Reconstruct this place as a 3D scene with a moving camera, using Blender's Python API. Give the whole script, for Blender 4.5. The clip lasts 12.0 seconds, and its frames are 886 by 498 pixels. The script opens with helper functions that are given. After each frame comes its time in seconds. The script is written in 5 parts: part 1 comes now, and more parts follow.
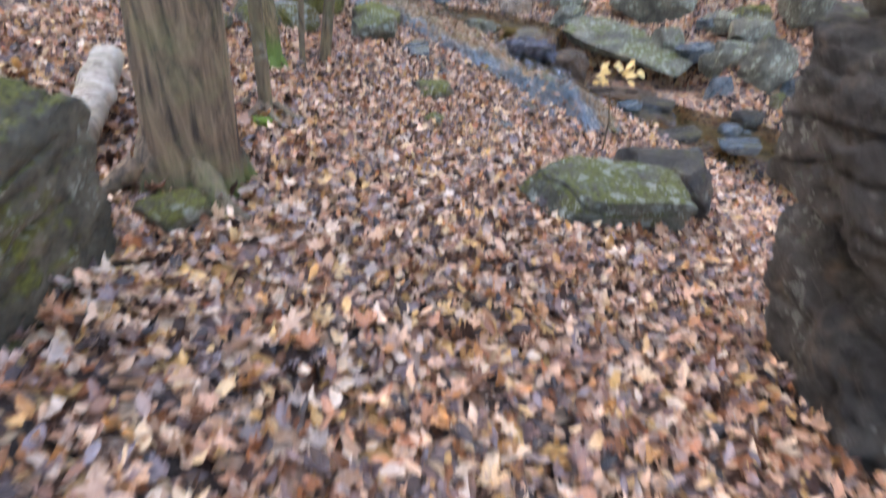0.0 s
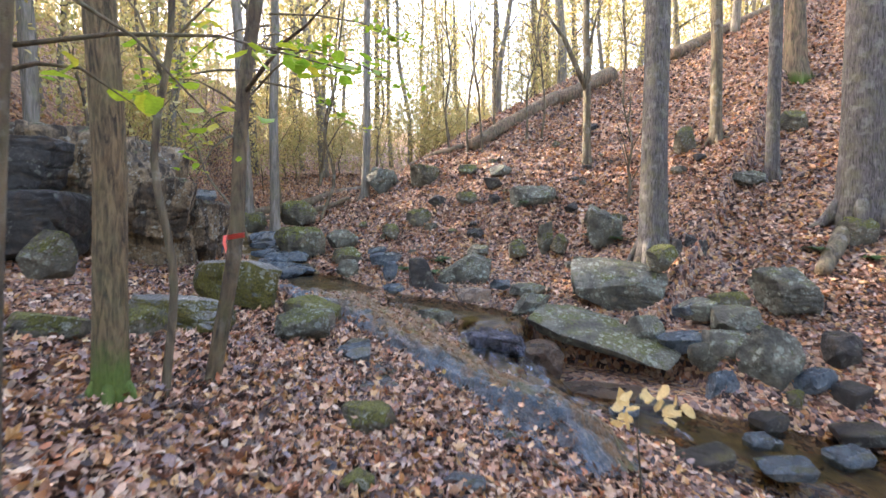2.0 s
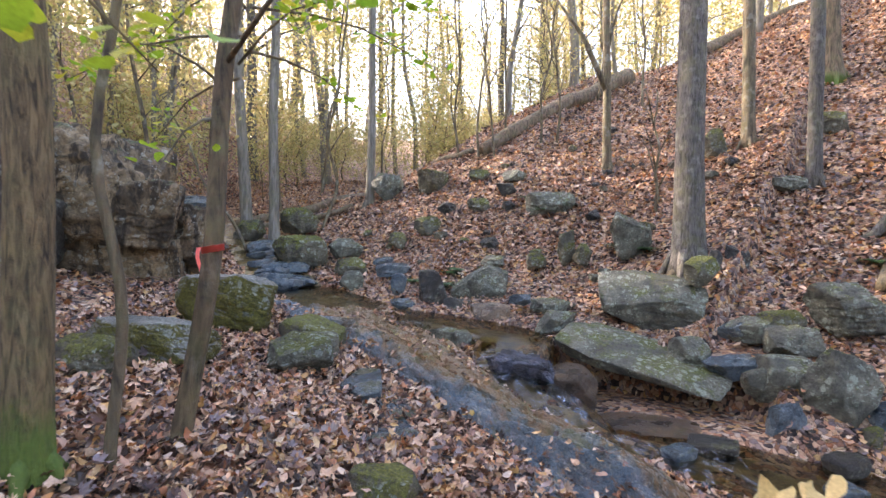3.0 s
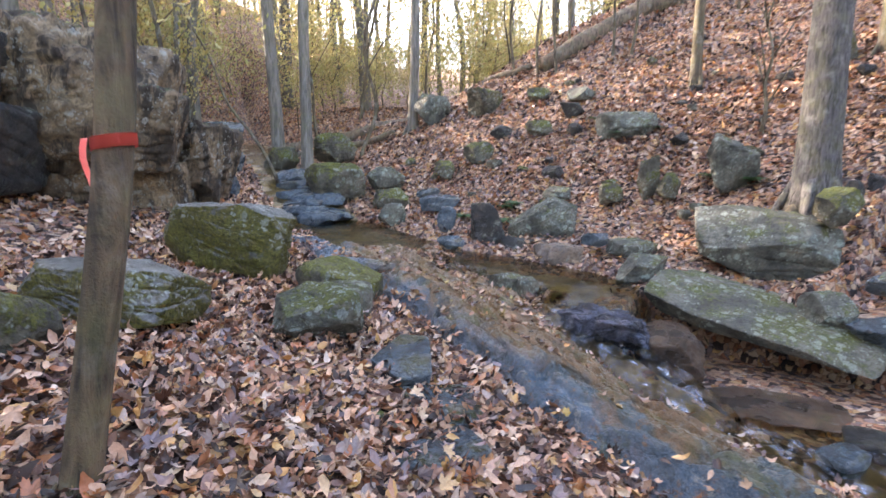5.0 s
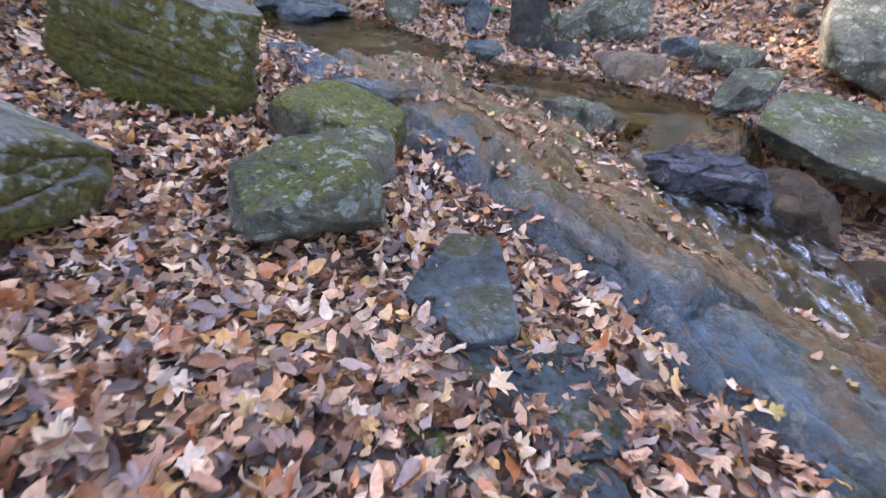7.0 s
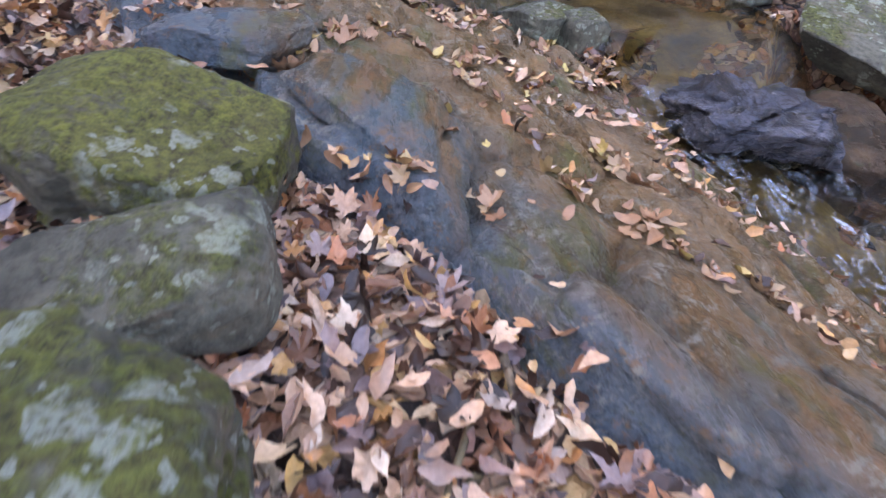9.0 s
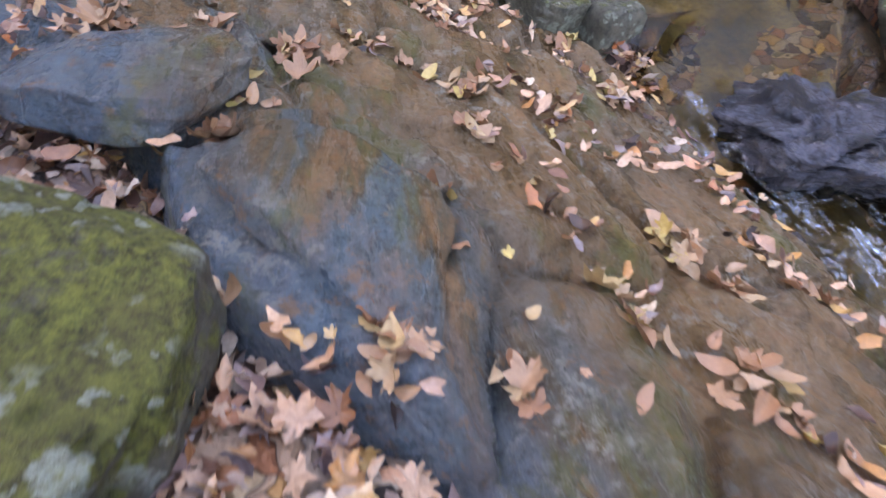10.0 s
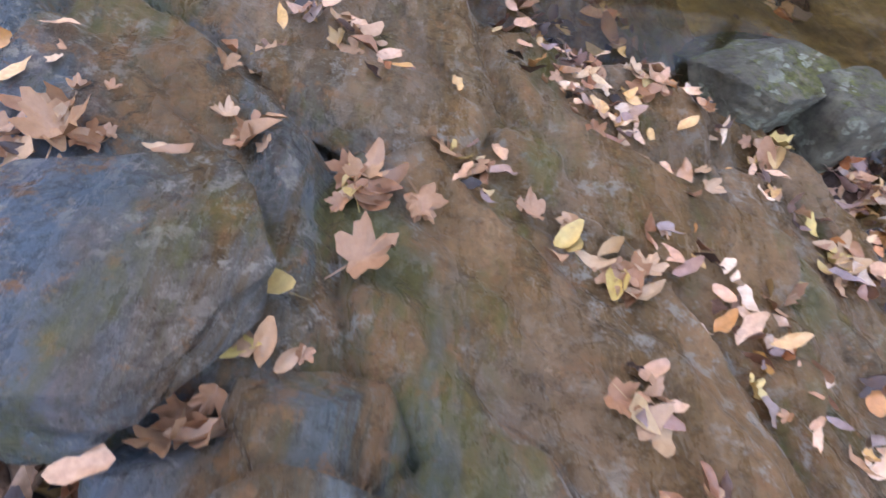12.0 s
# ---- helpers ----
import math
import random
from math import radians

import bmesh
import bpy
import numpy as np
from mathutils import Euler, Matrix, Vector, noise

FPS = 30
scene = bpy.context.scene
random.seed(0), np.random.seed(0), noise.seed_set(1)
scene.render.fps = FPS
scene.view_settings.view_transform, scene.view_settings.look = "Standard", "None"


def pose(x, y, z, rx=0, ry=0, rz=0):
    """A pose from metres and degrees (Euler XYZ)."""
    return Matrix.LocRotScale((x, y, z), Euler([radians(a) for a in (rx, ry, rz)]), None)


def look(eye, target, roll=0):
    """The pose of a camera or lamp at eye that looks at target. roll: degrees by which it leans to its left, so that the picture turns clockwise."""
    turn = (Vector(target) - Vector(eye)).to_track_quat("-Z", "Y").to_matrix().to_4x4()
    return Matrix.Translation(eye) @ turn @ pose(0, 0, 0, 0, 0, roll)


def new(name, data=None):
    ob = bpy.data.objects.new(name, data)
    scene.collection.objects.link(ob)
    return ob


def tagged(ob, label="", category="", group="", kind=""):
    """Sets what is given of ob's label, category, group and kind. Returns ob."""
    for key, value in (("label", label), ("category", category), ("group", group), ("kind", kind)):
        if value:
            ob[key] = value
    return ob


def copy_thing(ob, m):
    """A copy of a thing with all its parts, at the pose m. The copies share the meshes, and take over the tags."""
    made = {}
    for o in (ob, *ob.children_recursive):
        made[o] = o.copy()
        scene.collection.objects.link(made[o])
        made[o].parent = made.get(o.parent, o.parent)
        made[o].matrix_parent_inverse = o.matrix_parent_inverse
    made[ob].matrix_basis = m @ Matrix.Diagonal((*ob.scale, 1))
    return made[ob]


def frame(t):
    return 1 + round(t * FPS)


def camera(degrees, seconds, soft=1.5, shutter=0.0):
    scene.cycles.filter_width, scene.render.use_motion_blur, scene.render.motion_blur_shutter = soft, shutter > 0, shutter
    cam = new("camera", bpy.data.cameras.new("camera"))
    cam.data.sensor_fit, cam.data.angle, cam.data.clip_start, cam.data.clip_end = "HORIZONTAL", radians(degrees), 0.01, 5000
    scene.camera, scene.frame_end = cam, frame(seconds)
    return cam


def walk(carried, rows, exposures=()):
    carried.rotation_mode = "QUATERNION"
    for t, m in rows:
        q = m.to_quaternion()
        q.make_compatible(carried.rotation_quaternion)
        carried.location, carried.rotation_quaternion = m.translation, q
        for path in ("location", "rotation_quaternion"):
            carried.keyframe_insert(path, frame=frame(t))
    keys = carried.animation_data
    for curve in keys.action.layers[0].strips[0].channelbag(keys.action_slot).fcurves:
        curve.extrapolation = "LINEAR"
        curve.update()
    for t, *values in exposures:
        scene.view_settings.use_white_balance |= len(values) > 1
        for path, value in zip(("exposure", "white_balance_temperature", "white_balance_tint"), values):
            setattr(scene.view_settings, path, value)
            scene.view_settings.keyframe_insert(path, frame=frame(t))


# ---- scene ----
cam = camera(79.3, 12.0, 1.4, 0.4)
METRES, EYE, TILT, LEAN, TURN = 11.0, 1.5, -32.0, 0.0, 0.0
ROWS = [
    (0.0, 0.0, 0.0, 0.0, -0.0, 0.0, 0.0),
    (0.5, 0.001, 0.0382, 0.0279, -0.98, 12.96, 0.51),
    (1.0, 0.013, 0.0831, 0.0422, -2.27, 21.59, 1.68),
    (1.5, 0.0179, 0.1272, 0.0686, -3.09, 24.5, 2.16),
    (2.0, 0.0197, 0.1732, 0.0934, -3.42, 28.59, 2.16),
    (2.5, 0.0118, 0.2166, 0.1211, -3.39, 29.97, 2.07),
    (4.5, -0.0051, 0.3745, 0.202, -1.37, 25.07, 0.63),
    (5.0, -0.0088, 0.4094, 0.2169, 0.43, 22.75, -0.6),
    (5.5, -0.016, 0.4478, 0.2353, 1.18, 17.24, -1.24),
    (6.0, -0.0216, 0.488, 0.2509, 1.24, 11.19, -1.21),
    (6.5, -0.0394, 0.5256, 0.2732, 1.2, 6.56, -1.35),
    (8.5, -0.0464, 0.6726, 0.3487, -4.93, -8.6, 3.11),
    (9.0, -0.0461, 0.7078, 0.3701, -6.91, -10.6, 4.43),
    (9.5, -0.0441, 0.7395, 0.3897, -8.14, -13.8, 5.33),
    (10.0, -0.0373, 0.7792, 0.4115, -8.37, -16.73, 5.61),
    (10.5, -0.0381, 0.8067, 0.4282, -6.91, -18.05, 4.51),
    (11.0, -0.0356, 0.8359, 0.4394, -5.42, -20.06, 3.41),
    (11.5, -0.0326, 0.8544, 0.4508, -0.88, -20.71, 0.55),
    (12.0, -0.0388, 0.8701, 0.4612, 1.29, -22.74, -1.24),
]
walk(cam, [(t, pose(0, 0, EYE, TILT, LEAN, TURN) @ pose(METRES * x, METRES * y, METRES * z, 90 + pitch, roll, yaw)) for t, x, y, z, yaw, pitch, roll in ROWS],
     exposures=[(0.0, 3.8, 7200, 18), (0.6, 3.75, 7200, 18), (1.5, 3.5, 7100, 19), (2.5, 3.3, 7100, 20), (4.5, 3.4, 6950, 20), (5.5, 3.75, 6850, 20), (6.5, 3.75, 6750, 21), (8.5, 3.85, 7050, 25), (12.0, 3.85, 7350, 25)])

# ---- light ----
world = bpy.data.worlds.new("sky")
scene.world = world
world.use_nodes = True
wn = world.node_tree
sky = wn.nodes.new("ShaderNodeTexSky")
sky.sky_type = "NISHITA"
sky.sun_disc = False
SUN_EL, SUN_AZ = 23.5, -62.0   # elevation; degrees left of the way ahead are minus
sky.sun_elevation, sky.sun_rotation = radians(SUN_EL), radians(SUN_AZ)
sky.air_density, sky.dust_density, sky.ozone_density = 1.0, 3.0, 1.0
wn.links.new(sky.outputs[0], wn.nodes["Background"].inputs[0])
wn.nodes["Background"].inputs[1].default_value = 0.15
sun = new("sun", bpy.data.lights.new("sun", "SUN"))
sun.data.energy, sun.data.angle, sun.data.color = 3.4, radians(0.6), (1.0, 0.9, 0.76)
a = radians(SUN_AZ)
sun.matrix_world = look((math.sin(a) * 60, math.cos(a) * 60, 60 * math.tan(radians(SUN_EL))), (0, 0, 0))


# ---- materials ----
class Mat:
    """A node material under construction."""

    def __init__(self, name, rough=0.8, metal=0.0):
        self.m = bpy.data.materials.new(name)
        self.m.use_nodes = True
        self.t = self.m.node_tree
        self.b = self.t.nodes["Principled BSDF"]
        self.b.inputs["Roughness"].default_value = rough
        self.b.inputs["Metallic"].default_value = metal
        self.co = self.n("ShaderNodeTexCoord").outputs["Object"]
        self.geo = self.n("ShaderNodeNewGeometry")
        self.pos = self.geo.outputs["Position"]

    def n(self, kind, **kw):
        node = self.t.nodes.new(kind)
        for k, v in kw.items():
            if k == "operation":
                node.operation = v
            elif k == "feature":
                node.feature = v
        return node

    def link(self, a, b):
        self.t.links.new(a, b)

    def noise(self, scale, detail=5, rough=0.55, vec=None, dist=0.0):
        x = self.n("ShaderNodeTexNoise")
        x.inputs["Scale"].default_value, x.inputs["Detail"].default_value = scale, detail
        x.inputs["Roughness"].default_value, x.inputs["Distortion"].default_value = rough, dist
        self.link(vec or self.pos, x.inputs["Vector"])
        return x.outputs["Fac"]

    def voronoi(self, scale, feature="F1", vec=None, out="Distance"):
        x = self.n("ShaderNodeTexVoronoi", feature=feature)
        x.inputs["Scale"].default_value = scale
        self.link(vec or self.pos, x.inputs["Vector"])
        return x.outputs[out]

    def stretch(self, sx, sy, sz, rz=0.0, vec=None):
        x = self.n("ShaderNodeMapping")
        x.inputs["Scale"].default_value = (sx, sy, sz)
        x.inputs["Rotation"].default_value = (0, 0, radians(rz))
        self.link(vec or self.pos, x.inputs["Vector"])
        return x.outputs[0]

    def ramp(self, fac, stops, constant=False):
        x = self.n("ShaderNodeValToRGB")
        e = x.color_ramp.elements
        while len(e) < len(stops):
            e.new(0.5)
        for el, (p, c) in zip(e, stops):
            el.position, el.color = p, (*c, 1) if len(c) == 3 else c
        if constant:
            x.color_ramp.interpolation = "CONSTANT"
        self.link(fac, x.inputs[0])
        return x.outputs[0]

    def step(self, fac, lo, hi, to=1.0):
        x = self.n("ShaderNodeMapRange")
        x.inputs[1].default_value, x.inputs[2].default_value, x.inputs[4].default_value = lo, hi, to
        self.link(fac, x.inputs[0])
        return x.outputs[0]

    def math(self, op, p, q):
        x = self.n("ShaderNodeMath", operation=op)
        for s, v in zip(x.inputs, (p, q)):
            if isinstance(v, (int, float)):
                s.default_value = v
            else:
                self.link(v, s)
        return x.outputs[0]

    def mix(self, fac, p, q, mode="MIX"):
        x = self.n("ShaderNodeMix")
        x.data_type, x.blend_type = "RGBA", mode
        for s, v in ((x.inputs[0], fac), (x.inputs[6], p), (x.inputs[7], q)):
            if isinstance(v, (int, float)):
                s.default_value = v
            elif isinstance(v, tuple):
                s.default_value = (*v, 1)
            else:
                self.link(v, s)
        return x.outputs[2]

    def up(self):
        x = self.n("ShaderNodeSeparateXYZ")
        self.link(self.geo.outputs["Normal"], x.inputs[0])
        return x.outputs[2]

    def color(self, c):
        if isinstance(c, tuple):
            self.b.inputs["Base Color"].default_value = (*c, 1)
        else:
            self.link(c, self.b.inputs["Base Color"])
        return self

    def rough(self, r):
        self.link(r, self.b.inputs["Roughness"])
        return self

    def bump(self, h, strength=0.5, dist=0.02, base=None):
        x = self.n("ShaderNodeBump")
        x.inputs["Strength"].default_value, x.inputs["Distance"].default_value = strength, dist
        self.link(h, x.inputs["Height"])
        if base:
            self.link(base, x.inputs["Normal"])
        self.link(x.outputs[0], self.b.inputs["Normal"])
        return x.outputs[0]


LEAF_STOPS = [(0.0, (0.014, 0.008, 0.007)), (0.17, (0.075, 0.036, 0.025)), (0.27, (0.32, 0.14, 0.07)), (0.38, (0.24, 0.19, 0.20)),
              (0.48, (0.54, 0.31, 0.185)), (0.62, (0.68, 0.46, 0.32)), (0.71, (0.44, 0.16, 0.07)), (0.79, (0.60, 0.36, 0.13)),
              (0.90, (0.72, 0.55, 0.41)), (1.0, (0.17, 0.125, 0.135))]


def leaf_material(name, stops, through_light=0.25, rough=0.5):
    k = Mat(name, rough)
    c = k.ramp(k.geo.outputs["Random Per Island"], stops)
    vein = k.noise(70, 4)
    c = k.mix(k.step(vein, 0.35, 0.75, 0.55), c, k.mix(1.0, c, (0.45, 0.36, 0.32), "MULTIPLY"))
    k.color(c)
    k.bump(k.noise(160, 3), 0.3, 0.004)
    if through_light:
        tr = k.n("ShaderNodeBsdfTranslucent")
        k.link(c, tr.inputs[0])
        mx = k.n("ShaderNodeMixShader")
        mx.inputs[0].default_value = through_light
        k.link(k.b.outputs[0], mx.inputs[1])
        k.link(tr.outputs[0], mx.inputs[2])
        k.link(mx.outputs[0], k.t.nodes["Material Output"].inputs[0])
    return k.m


litter_leaf = leaf_material("dry brown leaves", LEAF_STOPS, 0.10, 0.36)


def single_leaf_material():
    k = Mat("single curled leaf", 0.5)
    info = k.n("ShaderNodeObjectInfo")
    c = k.ramp(info.outputs["Random"], [(0, (0.36, 0.21, 0.115)), (0.2, (0.26, 0.12, 0.06)), (0.4, (0.44, 0.31, 0.19)), (0.55, (0.29, 0.145, 0.08)), (0.75, (0.40, 0.255, 0.16)), (0.95, (0.48, 0.36, 0.12)), (1, (0.19, 0.095, 0.06))])
    c = k.mix(k.step(k.noise(70, 4), 0.35, 0.75, 0.4), c, k.mix(1.0, c, (0.5, 0.4, 0.35), "MULTIPLY"))
    k.color(c)
    k.bump(k.noise(160, 3), 0.3, 0.003)
    return k.m


single_leaf_obj = single_leaf_material()
green_leaf = leaf_material("green yellow leaves", [(0, (0.20, 0.40, 0.03)), (0.6, (0.34, 0.48, 0.04)), (1, (0.55, 0.50, 0.05))], 0.5)
yellow_leaf = leaf_material("yellow autumn leaves", [(0, (0.46, 0.38, 0.12)), (0.35, (0.56, 0.50, 0.22)), (0.7, (0.38, 0.40, 0.14)), (1, (0.42, 0.28, 0.14))], 0.4)
tan_leaf = leaf_material("pale yellow leaves", [(0, (0.75, 0.55, 0.18)), (1, (0.80, 0.62, 0.30))], 0.4)
fern_leaf = leaf_material("dark green fern", [(0, (0.035, 0.09, 0.02)), (1, (0.07, 0.15, 0.035))], 0.2)


def ground_material():
    k = Mat("leaf covered ground", 0.75)
    warp = k.n("ShaderNodeVectorMath", operation="ADD")
    nz = k.n("ShaderNodeTexNoise")
    nz.inputs["Scale"].default_value = 9
    k.link(k.pos, nz.inputs["Vector"])
    sc = k.n("ShaderNodeVectorMath", operation="SCALE")
    sc.inputs["Scale"].default_value = 0.12
    k.link(nz.outputs["Color"], sc.inputs[0])
    k.link(k.pos, warp.inputs[0])
    k.link(sc.outputs[0], warp.inputs[1])
    v = k.n("ShaderNodeTexVoronoi")
    v.inputs["Scale"].default_value = 13
    k.link(warp.outputs[0], v.inputs["Vector"])
    sep = k.n("ShaderNodeSeparateColor")
    k.link(v.outputs["Color"], sep.inputs[0])
    c = k.ramp(sep.outputs[0], LEAF_STOPS)
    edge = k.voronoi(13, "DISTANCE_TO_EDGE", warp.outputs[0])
    # Near-black gaps and dimmed leaf tone: shade between the leaves painted into the colour.
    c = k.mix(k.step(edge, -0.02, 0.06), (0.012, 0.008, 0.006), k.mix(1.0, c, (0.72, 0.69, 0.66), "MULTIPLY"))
    soil = k.noise(1.1, 5)
    c = k.mix(k.step(soil, 0.56, 0.72, 0.6), c, k.mix(k.noise(30), (0.03, 0.02, 0.014), (0.10, 0.065, 0.042)))
    k.color(c)
    k.bump(k.math("ADD", k.step(edge, 0, 0.2), k.noise(60, 4)), 0.8, 0.03)
    return k.m


def rock_material(name, base, dark, lichen, moss, moss_amount, lichen_amount, rough=0.75, rough_wet=None, crack_shade=False, moss_up=0.22):
    """Stone with broad stains, crevice shade painted as fine noise, pale lichen spots, and moss on its upper faces (or
    on its sides, with moss_up below 0).
    """
    k = Mat(name, rough)
    big, fine = k.noise(2.2, 6, 0.6, k.co), k.noise(26, 6, 0.65, k.co)
    c = k.mix(k.step(big, 0.36, 0.64), dark, base)
    # Fine near-black noise paints the shade of small crevices into the stone.
    c = k.mix(k.step(fine, 0.44, 0.66, 0.75), c, k.mix(0.75, c, (0.012, 0.011, 0.010)))
    c = k.mix(k.step(k.noise(75, 4, 0.7, k.co), 0.55, 0.7, 0.4), c, k.mix(0.5, c, base))
    warm = k.noise(4.3, 4, 0.6, k.co)
    c = k.mix(k.step(warm, 0.56, 0.72, 0.3), c, (0.25, 0.165, 0.09))
    if crack_shade:
        # Upright fissures: darkened where the bump cuts in, their shade painted in the colour.
        fs = k.noise(4.0, 7, 0.65, k.stretch(1, 1, 0.25, vec=k.co), 0.7)
        c = k.mix(k.step(fs, 0.48, 0.57, 0.92), c, tuple(0.3 * v for v in dark))
    mm = k.math("ADD", k.math("MULTIPLY", k.up(), moss_up), k.math("ADD", k.noise(3.4, 6, 0.65, k.co), k.math("MULTIPLY", k.noise(28, 5, 0.7, k.co), 0.4)))
    lo = (1.10 if moss_up > 0 else 0.94) - 0.42 * moss_amount
    fac = k.step(mm, lo, lo + 0.14)
    tuft = k.noise(34, 6, 0.8, k.co)
    mc = k.mix(k.step(tuft, 0.36, 0.62), tuple(0.18 * v for v in moss), tuple(min(1, 1.6 * v) for v in moss))
    mc = k.mix(k.step(k.noise(5, 4, 0.6, k.co), 0.45, 0.65, 0.6), mc, k.mix(0.6, mc, (0.10, 0.085, 0.03)))
    c = k.mix(fac, c, mc)
    wob = k.n("ShaderNodeVectorMath", operation="MULTIPLY_ADD")
    nz = k.n("ShaderNodeTexNoise")
    nz.inputs["Scale"].default_value, nz.inputs["Detail"].default_value = 14, 4
    k.link(k.co, nz.inputs["Vector"])
    k.link(nz.outputs["Color"], wob.inputs[0])
    wob.inputs[1].default_value = (0.12, 0.12, 0.12)
    k.link(k.co, wob.inputs[2])
    few = k.step(k.noise(2.6, 3, 0.5, k.co), 0.66 - 0.3 * lichen_amount, 0.70 - 0.25 * lichen_amount)
    lic = k.math("MULTIPLY", k.math("MAXIMUM", k.step(k.voronoi(7, "F1", wob.outputs[0]), 0.34, 0.28), k.step(k.voronoi(19, "F1", wob.outputs[0]), 0.30, 0.24)), few)
    lic = k.math("MULTIPLY", lic, k.step(k.noise(60, 4, 0.7, k.co), 0.30, 0.55))
    c = k.mix(k.math("MULTIPLY", lic, 0.75), c, lichen)
    k.color(c)
    if rough_wet is not None:
        k.rough(k.math("ADD", k.step(big, 0.4, 0.6, 0.3), rough_wet))
    h = k.math("ADD", k.math("MULTIPLY", k.noise(9, 8, 0.7, k.co), 1.0), k.math("MULTIPLY", k.noise(55, 5, 0.75, k.co), 0.5))
    if crack_shade:
        h = k.math("SUBTRACT", h, k.math("MULTIPLY", fs, 2.5))
    k.bump(k.math("ADD", h, k.math("MULTIPLY", fac, k.math("MULTIPLY", tuft, 0.8))), 1.0, 0.07)
    return k.m


mossy = rock_material("mossy stone", (0.23, 0.215, 0.155), (0.05, 0.047, 0.032), (0.42, 0.47, 0.40), (0.135, 0.145, 0.020), 0.9, 0.5)
mossy_side = rock_material("stone with mossy sides", (0.27, 0.285, 0.27), (0.11, 0.115, 0.10), (0.44, 0.49, 0.43), (0.14, 0.132, 0.022), 1.15, 0.45, 0.5, 0.28, moss_up=-0.35)
mossy_lichen = rock_material("lichen and moss on grey stone", (0.18, 0.19, 0.15), (0.045, 0.05, 0.035), (0.36, 0.43, 0.39), (0.10, 0.12, 0.018), 0.78, 0.9)
lichen = rock_material("lichen covered stone", (0.24, 0.24, 0.185), (0.065, 0.066, 0.05), (0.40, 0.46, 0.37), (0.12, 0.14, 0.035), 0.55, 0.75)
# Blue grey stone, tinted further so the base colour includes reflected sky.
wet = rock_material("damp blue grey stone with sky sheen", (0.15, 0.20, 0.235), (0.06, 0.08, 0.095), (0.30, 0.33, 0.30), (0.09, 0.10, 0.035), 0.40, 0.35, 0.4, 0.12)
tan_stone = rock_material("damp tan stone", (0.34, 0.24, 0.16), (0.12, 0.10, 0.085), (0.32, 0.33, 0.30), (0.09, 0.10, 0.035), 0.2, 0.3, 0.4, 0.2)
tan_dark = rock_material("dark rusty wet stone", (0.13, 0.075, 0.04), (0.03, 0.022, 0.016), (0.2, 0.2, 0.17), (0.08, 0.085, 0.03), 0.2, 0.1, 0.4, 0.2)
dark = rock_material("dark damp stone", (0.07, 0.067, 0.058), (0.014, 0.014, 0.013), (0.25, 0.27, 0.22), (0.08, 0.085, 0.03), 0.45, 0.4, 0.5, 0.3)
# The base is raised to violet blue to paint in the sky's gloss.
wrinkled = rock_material("wet grey stone with violet sky gloss", (0.21, 0.225, 0.30), (0.07, 0.073, 0.095), (0.3, 0.3, 0.3), (0.08, 0.07, 0.03), 0.2, 0.1, 0.3, 0.06, crack_shade=True)
moss = rock_material("bright moss", (0.15, 0.24, 0.02), (0.10, 0.18, 0.02), (0.2, 0.3, 0.05), (0.16, 0.30, 0.02), 1.3, 0.0, 0.9)
cliff = rock_material("tan brown rock face", (0.40, 0.29, 0.165), (0.10, 0.068, 0.038), (0.42, 0.42, 0.36), (0.10, 0.12, 0.04), 0.45, 0.6, crack_shade=True)
ledge = rock_material("dark layered rock", (0.10, 0.095, 0.085), (0.022, 0.022, 0.023), (0.28, 0.30, 0.28), (0.12, 0.15, 0.03), 0.35, 0.6)


